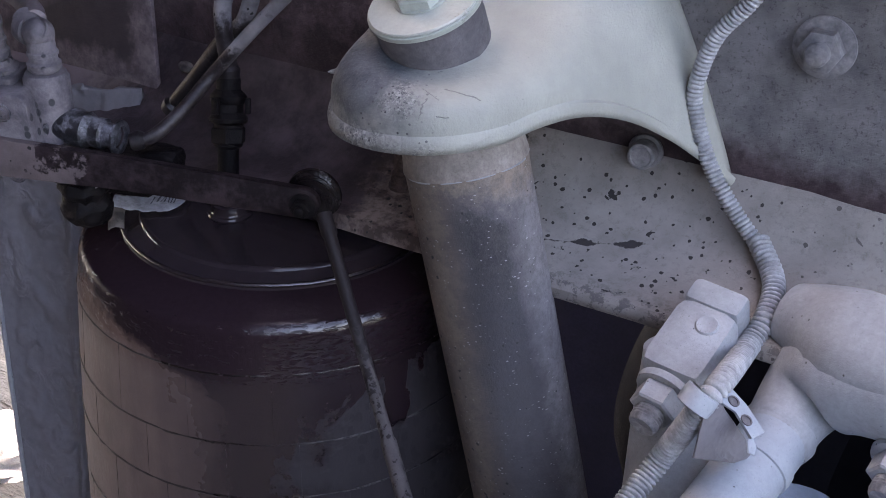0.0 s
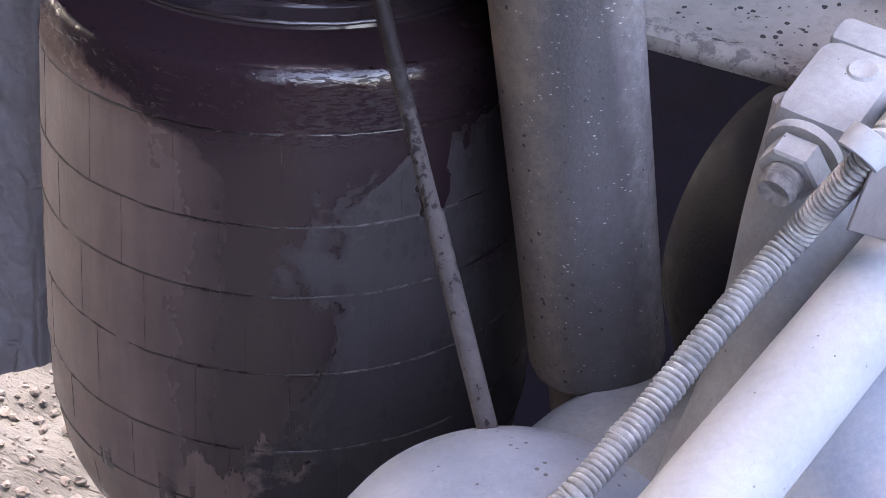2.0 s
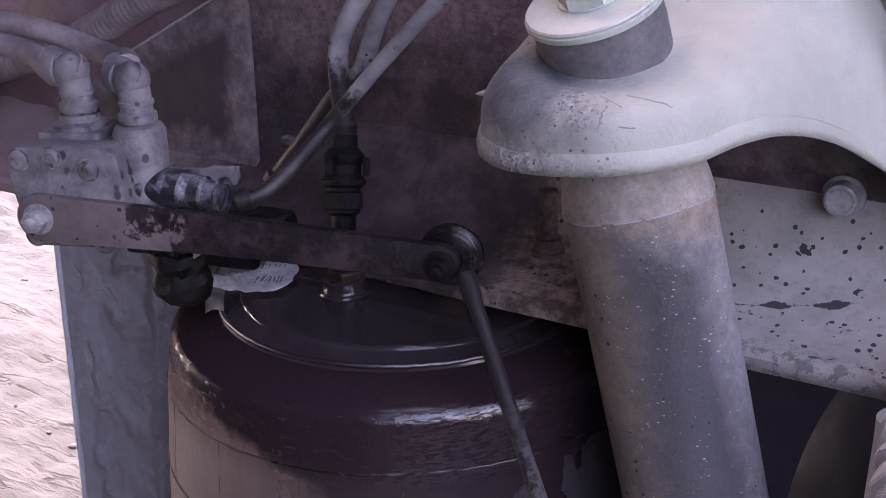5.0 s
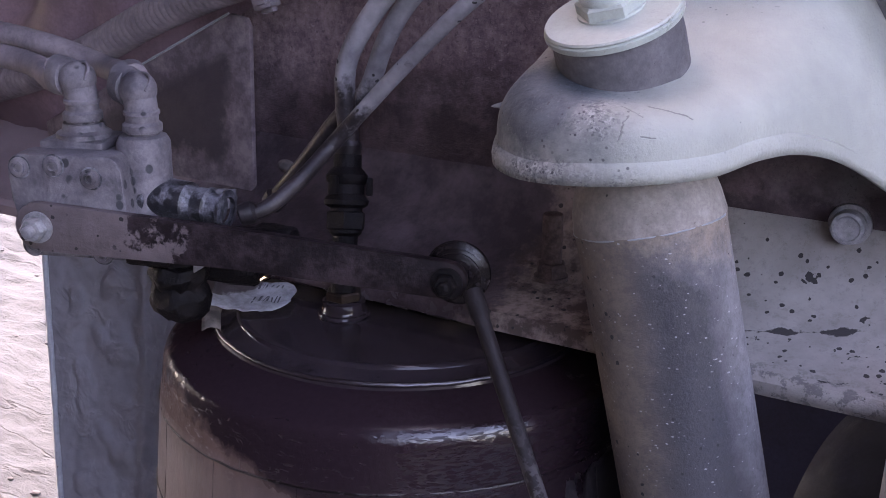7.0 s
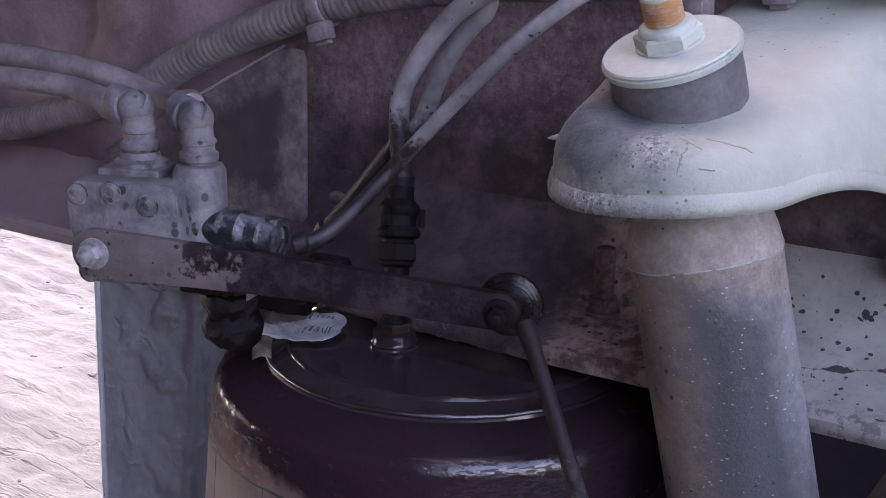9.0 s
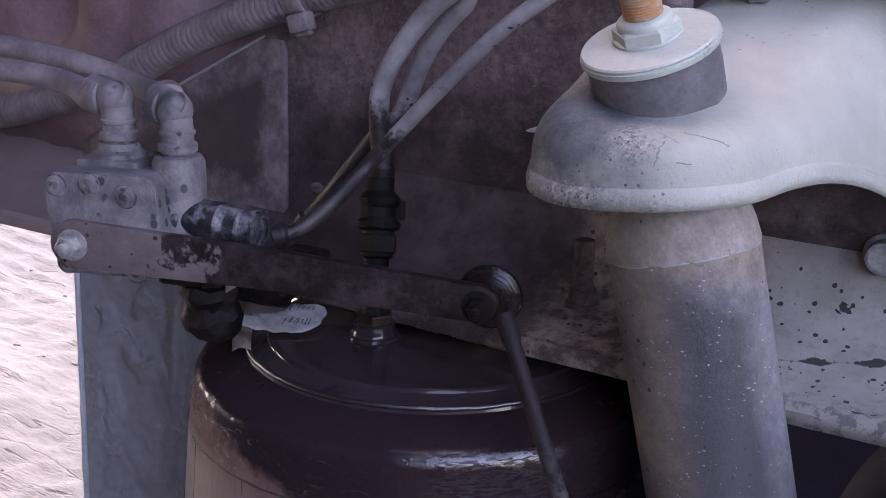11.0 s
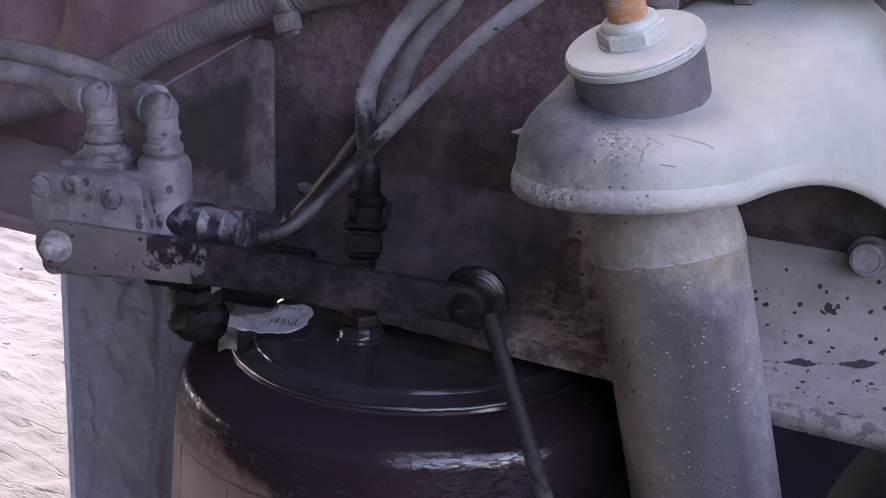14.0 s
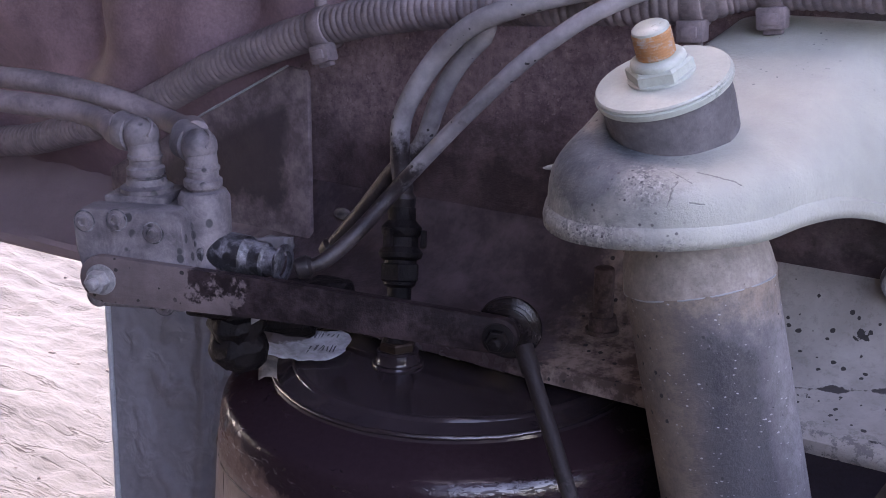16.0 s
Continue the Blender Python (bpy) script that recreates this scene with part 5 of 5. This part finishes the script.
hose([FIT_TOP, FIT_TOP + Vector((0.0, 0.001, 0.012)), (-0.0735, 0.629, 0.974), (-0.072, 0.631, 1.000), (-0.054, 0.635, 1.031), (-0.029, 0.635, 1.055), (0.003, 0.635, 1.070), (0.056, 0.650, 1.085), (0.20, 0.695, 1.118)], 0.0066, m_hose_oily, "thick grey air hose rising from the spring inlet")
hose([(-0.150, 0.645, 0.890), (-0.125, 0.65, 0.920), (-0.095, 0.65, 0.955), (-0.072, 0.65, 0.976), (-0.058, 0.65, 1.007), (-0.043, 0.65, 1.031), (-0.024, 0.65, 1.050), (0.004, 0.655, 1.072), (0.2, 0.70, 1.112)], 0.0062, m_hose_oily, "grey air hose passing behind the valve")
e1 = VP @ Vector((0.012, 0.036, 0.084)) + Vector((-0.019, 0.0, 0.001))
hose([e1, (-0.225, 0.528, 0.986), (-0.255, 0.542, 0.989), (-0.288, 0.545, 0.992), (-0.335, 0.535, 0.994), (-0.45, 0.53, 0.99), (-0.7, 0.52, 0.97)], 0.0078, m_conduit, "dark dusty air hose running along the frame")
hose([(-0.153, 0.528, 0.9955), (-0.168, 0.540, 0.995), (-0.20, 0.562, 0.988), (-0.24, 0.582, 0.986), (-0.275, 0.577, 0.995), (-0.315, 0.565, 1.003), (-0.36, 0.555, 1.006), (-0.5, 0.55, 1.0), (-0.7, 0.54, 0.98)], 0.0078, m_conduit, "dark dusty air hose running along the frame")

# corrugated wiring conduit over the gusset, with ties
def conduit(name, points, r, pitch, depth, mat, label, parent=None, last=None):
    bm = B()
    _, total = smooth_path(points, 10)
    pipe(bm, points, corrugated(r, pitch, depth, total, last), int(total / min(pitch, last or pitch) * 10), 18)
    if parent:
        return part(name, bm, mat, parent, label)
    return tagged(part(name, bm, mat), label, "conduit")


conduit("wiring_conduit", [(-0.75, 0.675, 0.895), (-0.56, 0.675, 0.915), (-0.478, 0.675, 0.931), (-0.368, 0.675, 0.966), (-0.271, 0.675, 1.010), (-0.16, 0.675, 1.047), (-0.065, 0.675, 1.064), (0.019, 0.675, 1.071), (0.095, 0.686, 1.076), (0.14, 0.700, 1.086), (0.3, 0.700, 1.088), (0.6, 0.70, 1.09)], 0.0138, 0.0056, 0.0012, m_conduit, "dark corrugated wiring conduit strapped along the frame")
for p, way in (((-0.172, 0.675, 1.043), (0.95, 0.0, 0.28)), ((0.100, 0.688, 1.077), (0.95, 0.05, 0.05)), ((0.142, 0.700, 1.086), (0.95, 0.05, 0.1))):
    tie = thing("cable_tie", "dusty plastic cable tie round a conduit", "cable tie", axis_pose(p, way, (0, 0, 1)), group="cable ties")
    bm = B()
    lathe(bm, [(0.0132, -0.0062), (0.0150, -0.0060), (0.0156, -0.0050), (0.0156, 0.0050), (0.0150, 0.0060), (0.0132, 0.0062)], None, 32)
    part("strap", bm, m_conduit, tie)
    bm = B()
    block(bm, (-0.0235, 0.0035, -0.0085), (-0.0105, 0.0150, 0.0085), 0.0018)
    block(bm, (-0.0205, 0.0145, -0.0050), (-0.0140, 0.0166, 0.0050), 0.0008)
    block(bm, (-0.0265, 0.0050, -0.0055), (-0.0230, 0.0110, 0.0055), 0.0010)
    part("buckle", bm, m_conduit, tie)
    bm = B()
    lathe(bm, [(0, 0), (0.0042, 0.0), (0.0048, 0.003), (0.0040, 0.006), (0, 0.0065)], pose(0.0145, -0.001, 0, 0, 90, 0), 16)
    part("stud_head", bm, m_conduit, tie)

# ---- hanger plate beyond the spring ----
PA, PB = Vector((-0.3495, 0.611, 0.875)), Vector((-0.293, 0.549, 0.430))


def bulge(v):
    v = min(1.0, max(0.0, v))
    return v * v * (3 - 2 * v)


hp = thing("hanger_plate", "rough grey dusty steel hanger plate beside the spring", "steel plate")
zax = (PA - PB).normalized()
xax = Vector((0.90, 0.42, 0))
xax = (xax - zax * xax.dot(zax)).normalized()
m_hp = Matrix.Translation(PB) @ Matrix((xax, zax.cross(xax), zax)).transposed().to_4x4()
bm = B()
HH = (PA - PB).length
cols, rws = 90, 250
front = []
for j in range(rws + 1):
    z = HH * j / rws
    row = []
    for i in range(cols + 1):
        u = i / cols
        z0 = 0.0 + 0.035 * u
        zz = z0 + (HH - z0) * j / rws
        x = (0.100 + 0.052 * j / rws) * u + (0.012 * (1 - j / 6) ** 2 if j < 6 and i == 0 else 0)
        soft = min(1.0, u * 9)
        y = -0.006 * math.exp(-((u - 0.56) / 0.04) ** 2) - soft * 0.0030 * noise.noise((x * 45, zz * 45, 1)) - soft * 0.0030 * bulge(3.0 * noise.noise((x * 60, zz * 38, 6)) - 0.15) + soft * 0.0012 * noise.noise((x * 130, zz * 120, 3))
        row.append(bm.verts.new((x, y, zz)))
    front.append(row)
for a, b in zip(front, front[1:]):
    for i in range(cols):
        bm.faces.new((a[i], a[i + 1], b[i + 1], b[i]))
pl = part("plate", bm, m_plate, hp)
pl.matrix_world = m_hp
sol = pl.modifiers.new("thickness", "SOLIDIFY")
sol.thickness, sol.offset = 0.007, -1
# pale strip that paints the highlight along the plate's left edge
bm = B()
pipe(bm, [m_hp @ Vector((0.0012 + 0.0006 * noise.noise((z_i * 0.7, 2, 2)), -0.0012, 0.024 + (HH - 0.03) * z_i / 14)) for z_i in range(15)], lambda s: 0.0022 + 0.0006 * noise.noise((s * 60, 0, 7)), 90, 10)
part("rolled_edge", bm, m_casting, hp, "paler edge with its highlight put into the colour")
bolt(hp, m_hp @ axis_pose((0.034, -0.003, 0.034), (0, -1, 0)), 0.010, 0.006, True, "bolt", m_plate)

# ---- axle side ----
PIN = Vector((0.3070, 0.5405, 0.8295))
pway = Vector((-0.015, -0.118, -0.050)).normalized()
tr = thing("rod_pin_joint", "pale dusty pin joint with a bolt, washer and nut", "pin joint", axis_pose(PIN, pway))
bm = B()
lathe(bm, [(0, -0.10), (0.0092, -0.10), (0.0092, -0.011), (0.0098, -0.010), (0.0092, -0.009), (0.0098, -0.008), (0.0092, -0.007), (0.0098, -0.006), (0.0092, -0.005), (0.0098, -0.004), (0.0093, -0.003), (0.0090, -0.0012), (0.0078, 0.0), (0.0066, -0.0004), (0, -0.0008)], None, 28)
part("bolt", bm, m_grey, tr, "dull brown-grey bolt")
bm = B()
hexagon(bm, 0.027, -0.026, -0.012, None, 0.0012)
part("nut", bm, m_casting, tr, smooth=False)
bm = B()
lathe(bm, [(0.0, -0.031), (0.0185, -0.031), (0.0192, -0.029), (0.0185, -0.026), (0.012, -0.0255)], None, 40)
part("washer", bm, m_casting, tr)
bm = B()
block(bm, (-0.0215, -0.019, -0.088), (0.0215, 0.0205, -0.031), 0.0105)
block(bm, (-0.0195, -0.017, -0.104), (0.0185, 0.0190, -0.085), 0.005)
lathe(bm, [(0, 0.001), (0.0045, 0.001), (0.0055, 0.0016), (0.0065, 0.0016), (0.0075, 0.0)], axis_pose((0.006, 0.0203, -0.070), (0, 1, 0)), 24)
part("forked_end", bm, m_casting, tr)

# lug below the pin, running down into the axle
lg = thing("axle_casting", "smooth pale dusty axle casting with a bolted lug", "axle")
bm = B()
pipe(bm, [(0.304, 0.595, 0.855), (0.314, 0.590, 0.80), (0.330, 0.575, 0.75), (0.345, 0.55, 0.70), (0.36, 0.50, 0.62), (0.38, 0.42, 0.52)], lambda s: 0.020 + 0.27 * min(s, 0.22) ** 1.12, 60, 40)
part("lug", bm, m_casting, lg)
bm = B()
pipe(bm, [(0.215, 0.60, 0.535), (0.27, 0.57, 0.555), (0.36, 0.52, 0.58), (0.60, 0.30, 0.60)], lambda s: 0.110 * min(1.0, 0.62 + 7 * s), 60, 48)
part("beam", bm, m_casting, lg)

ch = thing("brake_chamber", "pale grey domed brake chamber speckled with oil", "brake chamber", axis_pose((0.271, 0.410, 0.588), (-0.10, -0.10, 0.98)))
bm = B()
lathe(bm, [(0, 0.138), (0.03, 0.1355), (0.055, 0.127), (0.076, 0.112), (0.091, 0.091), (0.101, 0.064), (0.1055, 0.035), (0.1065, 0.008)], None, 96)
part("dome", bm, m_drum, ch)
bm = B()
lathe(bm, [(0.1065, 0.010), (0.112, 0.008), (0.114, 0.002), (0.112, -0.006), (0.1065, -0.008)], None, 96)
part("clamp_band", bm, m_drum, ch)
bm = B()
lathe(bm, [(0.1065, -0.006), (0.106, -0.06), (0.09, -0.12), (0, -0.13)], None, 96)
part("lower_can", bm, m_drum, ch)

# stabiliser tube and its boss
sbz = thing("stabiliser_tube", "thick pale painted stabiliser tube entering a welded boss", "tube")
T0, T1 = Vector((0.330, 0.360, 0.742)), Vector((0.384, 0.655, 0.833))
tw = (T1 - T0).normalized()
bm = B()
lathe(bm, rounded_rod(0.0215, -0.30, (T1 - T0).length + 0.01, 0.002), axis_pose(T0, tw), 56)
part("tube", bm, m_tube, sbz)
bm = B()
pipe(bm, [(0.372, 0.592, 0.812), (0.379, 0.620, 0.829), (0.392, 0.628, 0.846), (0.425, 0.622, 0.860), (0.50, 0.605, 0.867), (0.62, 0.59, 0.868)], lambda s: 0.0222 + 0.014 * min(1, (s / 0.06) ** 2), 60, 40)
pipe(bm, [(0.358, 0.650, 0.866), (0.385, 0.640, 0.868), (0.43, 0.622, 0.869), (0.6, 0.59, 0.87), (0.95, 0.56, 0.86)], lambda s: 0.036 * min(1, 0.6 + 9 * s), 60, 40)
part("boss", bm, m_casting, sbz)
bm = B()
lathe(bm, [(0.021, -0.004), (0.0232, -0.001), (0.0238, 0.003), (0.0225, 0.007)], axis_pose(T1 - tw * 0.062, tw), 48)
part("weld_collar", bm, m_casting, sbz)

# pale corrugated hose with a clip on the tube
ch_hose = thing("corrugated_hose", "pale dusty corrugated hose clipped to a painted tube", "hose")
conduit("upper_length", [(0.312, 0.70, 1.085), (0.291, 0.70, 1.045), (0.270, 0.700, 1.016), (0.261, 0.700, 0.984), (0.262, 0.700, 0.965), (0.276, 0.698, 0.932), (0.297, 0.695, 0.905), (0.319, 0.692, 0.884)], 0.0056, 0.0031, 0.0017, m_pale_conduit, "thinner dusty upper length", ch_hose)
conduit("outer_length", [(0.318, 0.690, 0.890), (0.338, 0.668, 0.876), (0.344, 0.640, 0.866), (0.342, 0.610, 0.856), (0.3486, 0.5350, 0.8736), (0.3210, 0.5440, 0.8110), (0.3070, 0.5000, 0.7810), (0.2970, 0.4560, 0.7560), (0.2920, 0.4350, 0.7470)], 0.0076, 0.0036, 0.0025, m_pale_conduit, "", ch_hose, 0.0031)
conduit("inner_length", [(0.2930, 0.4392, 0.7488), (0.2870, 0.4110, 0.7370), (0.2820, 0.3920, 0.7310), (0.272, 0.30, 0.732), (0.24, 0.2, 0.68)], 0.0070, 0.0030, 0.0019, m_pale_conduit, "thinner inner length", ch_hose)
cl = thing("hose_clip", "dusty folded clip holding a corrugated hose to a tube", "clip", pose(0.3442, 0.5296, 0.8745))


def leaf(corner, along, face, outline, thick, bevel=0.0008):
    """A sheet-metal leaf in the plane through corner that looks along face, its outline in that plane."""
    n = Vector(face).normalized()
    u = (Vector(along) - n * n.dot(Vector(along))).normalized()
    m = Matrix.Translation(Vector(corner) - Vector((0.3442, 0.5296, 0.8745))) @ Matrix((u, n, u.cross(n))).transposed().to_4x4()
    bm = B()
    slab(bm, outline, -thick, 0.0, bevel, m)
    return bm, m


n_web, n_leaf = (0.711, -0.695, -0.106), (0.603, -0.375, 0.704)
bm, _ = leaf((0.3486, 0.5247, 0.8723), (1, 0.1, -0.5), n_web, [(0.0000, 0.0000), (0.0085, -0.0029), (0.0473, 0.0164), (0.0536, 0.0227), (0.0535, 0.0312), (0.0192, 0.0369), (0.0125, 0.0232)], 0.0016)
part("web", bm, m_plate, cl, "brown-dusty folded web")
bm, m_leaf = leaf((0.3439, 0.5289, 0.8787), (1, 0.2, -0.75), n_leaf, [(0.0000, 0.0000), (0.0051, -0.0075), (0.0152, -0.0124), (0.0265, -0.0111), (0.0440, -0.0056), (0.0392, 0.0043), (0.0234, -0.0036), (0.0136, -0.0001)], 0.0020, 0.0010)
part("holed_leaf", bm, m_tube, cl, "pale folded leaf with two holes")
for x, z in [(0.0190, -0.0066), (0.0309, -0.0030)]:
    bm = B()
    lathe(bm, [(0.0038, 0.0), (0.0036, 0.0010), (0.0026, 0.0010), (0.0024, 0.0003), (0, 0.0003)], m_leaf @ axis_pose((x, 0.0, z), (0, 1, 0)) @ Matrix.Diagonal((1, 0.75, 1, 1)), 20)
    part("oval_hole", bm, m_rubber, cl, "dark oval hole")
hose_way = Vector((0.017, 0.026, 0.037)).normalized()
bm = B()
lathe(bm, [(0.0084, -0.006), (0.0102, -0.0055), (0.0107, 0.0), (0.0102, 0.0055), (0.0084, 0.006)], axis_pose((-0.0015, -0.0015, -0.0040), hose_way), 32)
part("hose_loop", bm, m_tube, cl)
bm = B()
lathe(bm, [(0.0214, -0.005), (0.0228, -0.0045), (0.0231, 0.0), (0.0228, 0.0045), (0.0214, 0.005)], axis_pose(T0 + tw * 0.226 - Vector((0.3442, 0.5296, 0.8745)), tw), 44)
part("band", bm, m_tube, cl)
bm, _ = leaf((0.3729, 0.5300, 0.8543), (1, -0.3, 0.2), (0.75, -0.3, 0.55), [(0, 0), (0.006, 0.004), (0.010, 0.001), (0.007, -0.003), (0.001, -0.004)], 0.0016, 0.0005)
part("torn_tab", bm, m_tube, cl)

# second pin joint, further along the axle
copy_thing(tr, axis_pose((0.443, 0.568, 0.816), pway))

# blue-grey painted housing under the tube
bh = thing("painted_housing", "smooth blue-grey painted housing below the tube", "housing")
bm = B()
pipe(bm, [(0.36, 0.60, 0.69), (0.45, 0.50, 0.68), (0.62, 0.36, 0.66), (0.9, 0.2, 0.62)], 0.085, 40, 48)
part("shell", bm, m_blue, bh)

# axle drum behind, shade painted into its colour, and the seat under the spring
bm = B()
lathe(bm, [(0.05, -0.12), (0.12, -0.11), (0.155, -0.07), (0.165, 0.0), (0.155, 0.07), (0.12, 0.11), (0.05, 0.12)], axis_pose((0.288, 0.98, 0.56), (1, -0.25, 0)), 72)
part("brake_drum", bm, m_shaded_axle, lg, "dusty rounded brake drum with painted-in shade")
bm = B()
block(bm, (-0.13, 0.50, 0.255), (0.45, 0.70, 0.30), 0.01)
part("spring_seat", bm, m_black, lg, "dark oily spring seat")
bm = B()
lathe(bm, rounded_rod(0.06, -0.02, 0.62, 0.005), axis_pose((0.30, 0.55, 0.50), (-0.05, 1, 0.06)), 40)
part("axle_tube", bm, m_shaded_axle, lg)

# ---- mudguard and bed over it all ----
mg = thing("mudguard", "dark dusty folded mudguard sheet above the frame", "mudguard")
bm = B()
gr = []
for i in range(91):
    row = []
    x = -1.0 + 1.1 * i / 90
    z0 = float(np.interp(x, [-1.0, -0.47, -0.37, -0.27, -0.16, 0.0, 0.1], [0.79, 0.850, 0.880, 0.985, 1.047, 1.068, 1.071]))
    for j in range(31):
        s = j / 30
        z = z0 + (1.32 - z0) * s
        fold = abs(noise.noise((x * 4.5 + z * 3, z * 7 - x * 2, 2))) + 0.5 * abs(noise.noise((x * 11, z * 13, 8)))
        y = 0.714 - 0.055 * fold * min(1.0, 6 * s) * min(1.0, max(0.0, -x * 3.5))
        row.append(bm.verts.new((x, y, z)))
    gr.append(row)
for a, b in zip(gr, gr[1:]):
    for j in range(30):
        bm.faces.new((a[j], a[j + 1], b[j + 1], b[j]))
part("sheet", bm, m_guard, mg)
bm = B()
swept_profile(bm, [(0.712, 1.305), (0.700, 1.305), (0.696, 1.315), (0.700, 1.325), (0.712, 1.325)], -1.0, 0.1, 30, 0.001)
part("edge_bead", bm, m_guard, mg)

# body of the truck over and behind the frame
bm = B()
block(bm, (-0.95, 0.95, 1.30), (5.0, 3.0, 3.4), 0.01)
tagged(part("truck_body", bm, m_bed_and_gap), "dark dusty truck body above the frame", "truck body", kind="structure")
# added sheet: its dark colour stands in for the shaded void behind the axle
bm = B()
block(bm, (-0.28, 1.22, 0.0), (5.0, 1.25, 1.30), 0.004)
tagged(part("gap_shade_sheet", bm, m_bed_and_gap), "near-black sheet added behind the axle for the shaded gap", "truck body", kind="structure")
# added sheet that keeps light from the right off the drum
bm = B()
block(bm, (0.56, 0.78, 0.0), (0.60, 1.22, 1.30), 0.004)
tagged(part("side_light_blocker", bm, m_bed_and_gap), "dark sheet added beside the axle to block light from the right", "truck body", kind="structure")
# unseen shelf, added to narrow the strip of sky above the spring
bm = B()
block(bm, (-0.95, 0.48, 1.22), (0.0, 0.95, 1.235), 0.004)
tagged(part("overhead_blocker", bm, m_guard), "unseen dark shelf added over the valve to narrow the sky", "mudguard", kind="structure")

# unseen wall, added to darken reflections; open above its low right part
bm = B()
block(bm, (-7.0, -2.4, 0.0), (1.5, -2.0, 7.0), 0.01)
block(bm, (1.5, -2.4, 0.0), (9.0, -2.0, 1.5), 0.01)
tagged(part("unseen_wall", bm, m_wall), "unseen dark wall added to darken reflections in the wet rubber", "wall", kind="structure")

# unseen canopy, added to keep the overhead sky out of the spring's shoulder
bm = B()
block(bm, (-7.0, -2.38, 4.0), (1.0, 0.40, 4.15), 0.01)
tagged(part("unseen_canopy", bm, m_wall), "unseen dark canopy added to cut the overhead sky reflection", "roof", kind="structure")

# unseen block on posts ahead of the mudguard, added to darken the spring's left reflections
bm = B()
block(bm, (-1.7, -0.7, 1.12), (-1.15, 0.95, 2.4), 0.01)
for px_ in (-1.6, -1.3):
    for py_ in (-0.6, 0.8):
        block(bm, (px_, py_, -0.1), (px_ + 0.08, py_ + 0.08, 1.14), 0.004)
tagged(part("left_blocker", bm, m_bed_and_gap), "unseen dark block added at the left to darken reflections", "truck body", kind="structure")

# rubbish on the ground
bg_ = thing("plastic_bag", "crumpled white plastic bag with a green edge on the earth", "bag", pose(-0.90, 0.985, 0.0, 0, 0, 35))
bm = B()
got = bmesh.ops.create_icosphere(bm, subdivisions=5, radius=0.10)["verts"]
for v in got:
    n1 = noise.noise(v.co * 12) + 0.7 * abs(noise.noise(v.co * 26)) + 0.3 * noise.noise(v.co * 60)
    v.co = Vector((v.co.x * 1.15, v.co.y * 0.75, max(v.co.z * 0.32, -0.01) + 0.012)) * (1 + 0.32 * n1)
part("film", bm, m_bag, bg_)
bm = B()
gridv = []
for i in range(13):
    row = []
    for j in range(7):
        u, v = i / 12 - 0.5, j / 6 - 0.5
        row.append(bm.verts.new((u * 0.15 + 0.01, 0.050 + v * 0.05, 0.036 + 0.016 * noise.noise((i * 0.6, j * 0.7, 3)) - 0.05 * (u * u + v * v))))
    gridv.append(row)
for a, b in zip(gridv, gridv[1:]):
    for j in range(6):
        bm.faces.new((a[j], a[j + 1], b[j + 1], b[j]))
edge = part("printed_edge", bm, m_green, bg_, "pale green printed edge")
sol = edge.modifiers.new("thickness", "SOLIDIFY")
sol.thickness = 0.0008
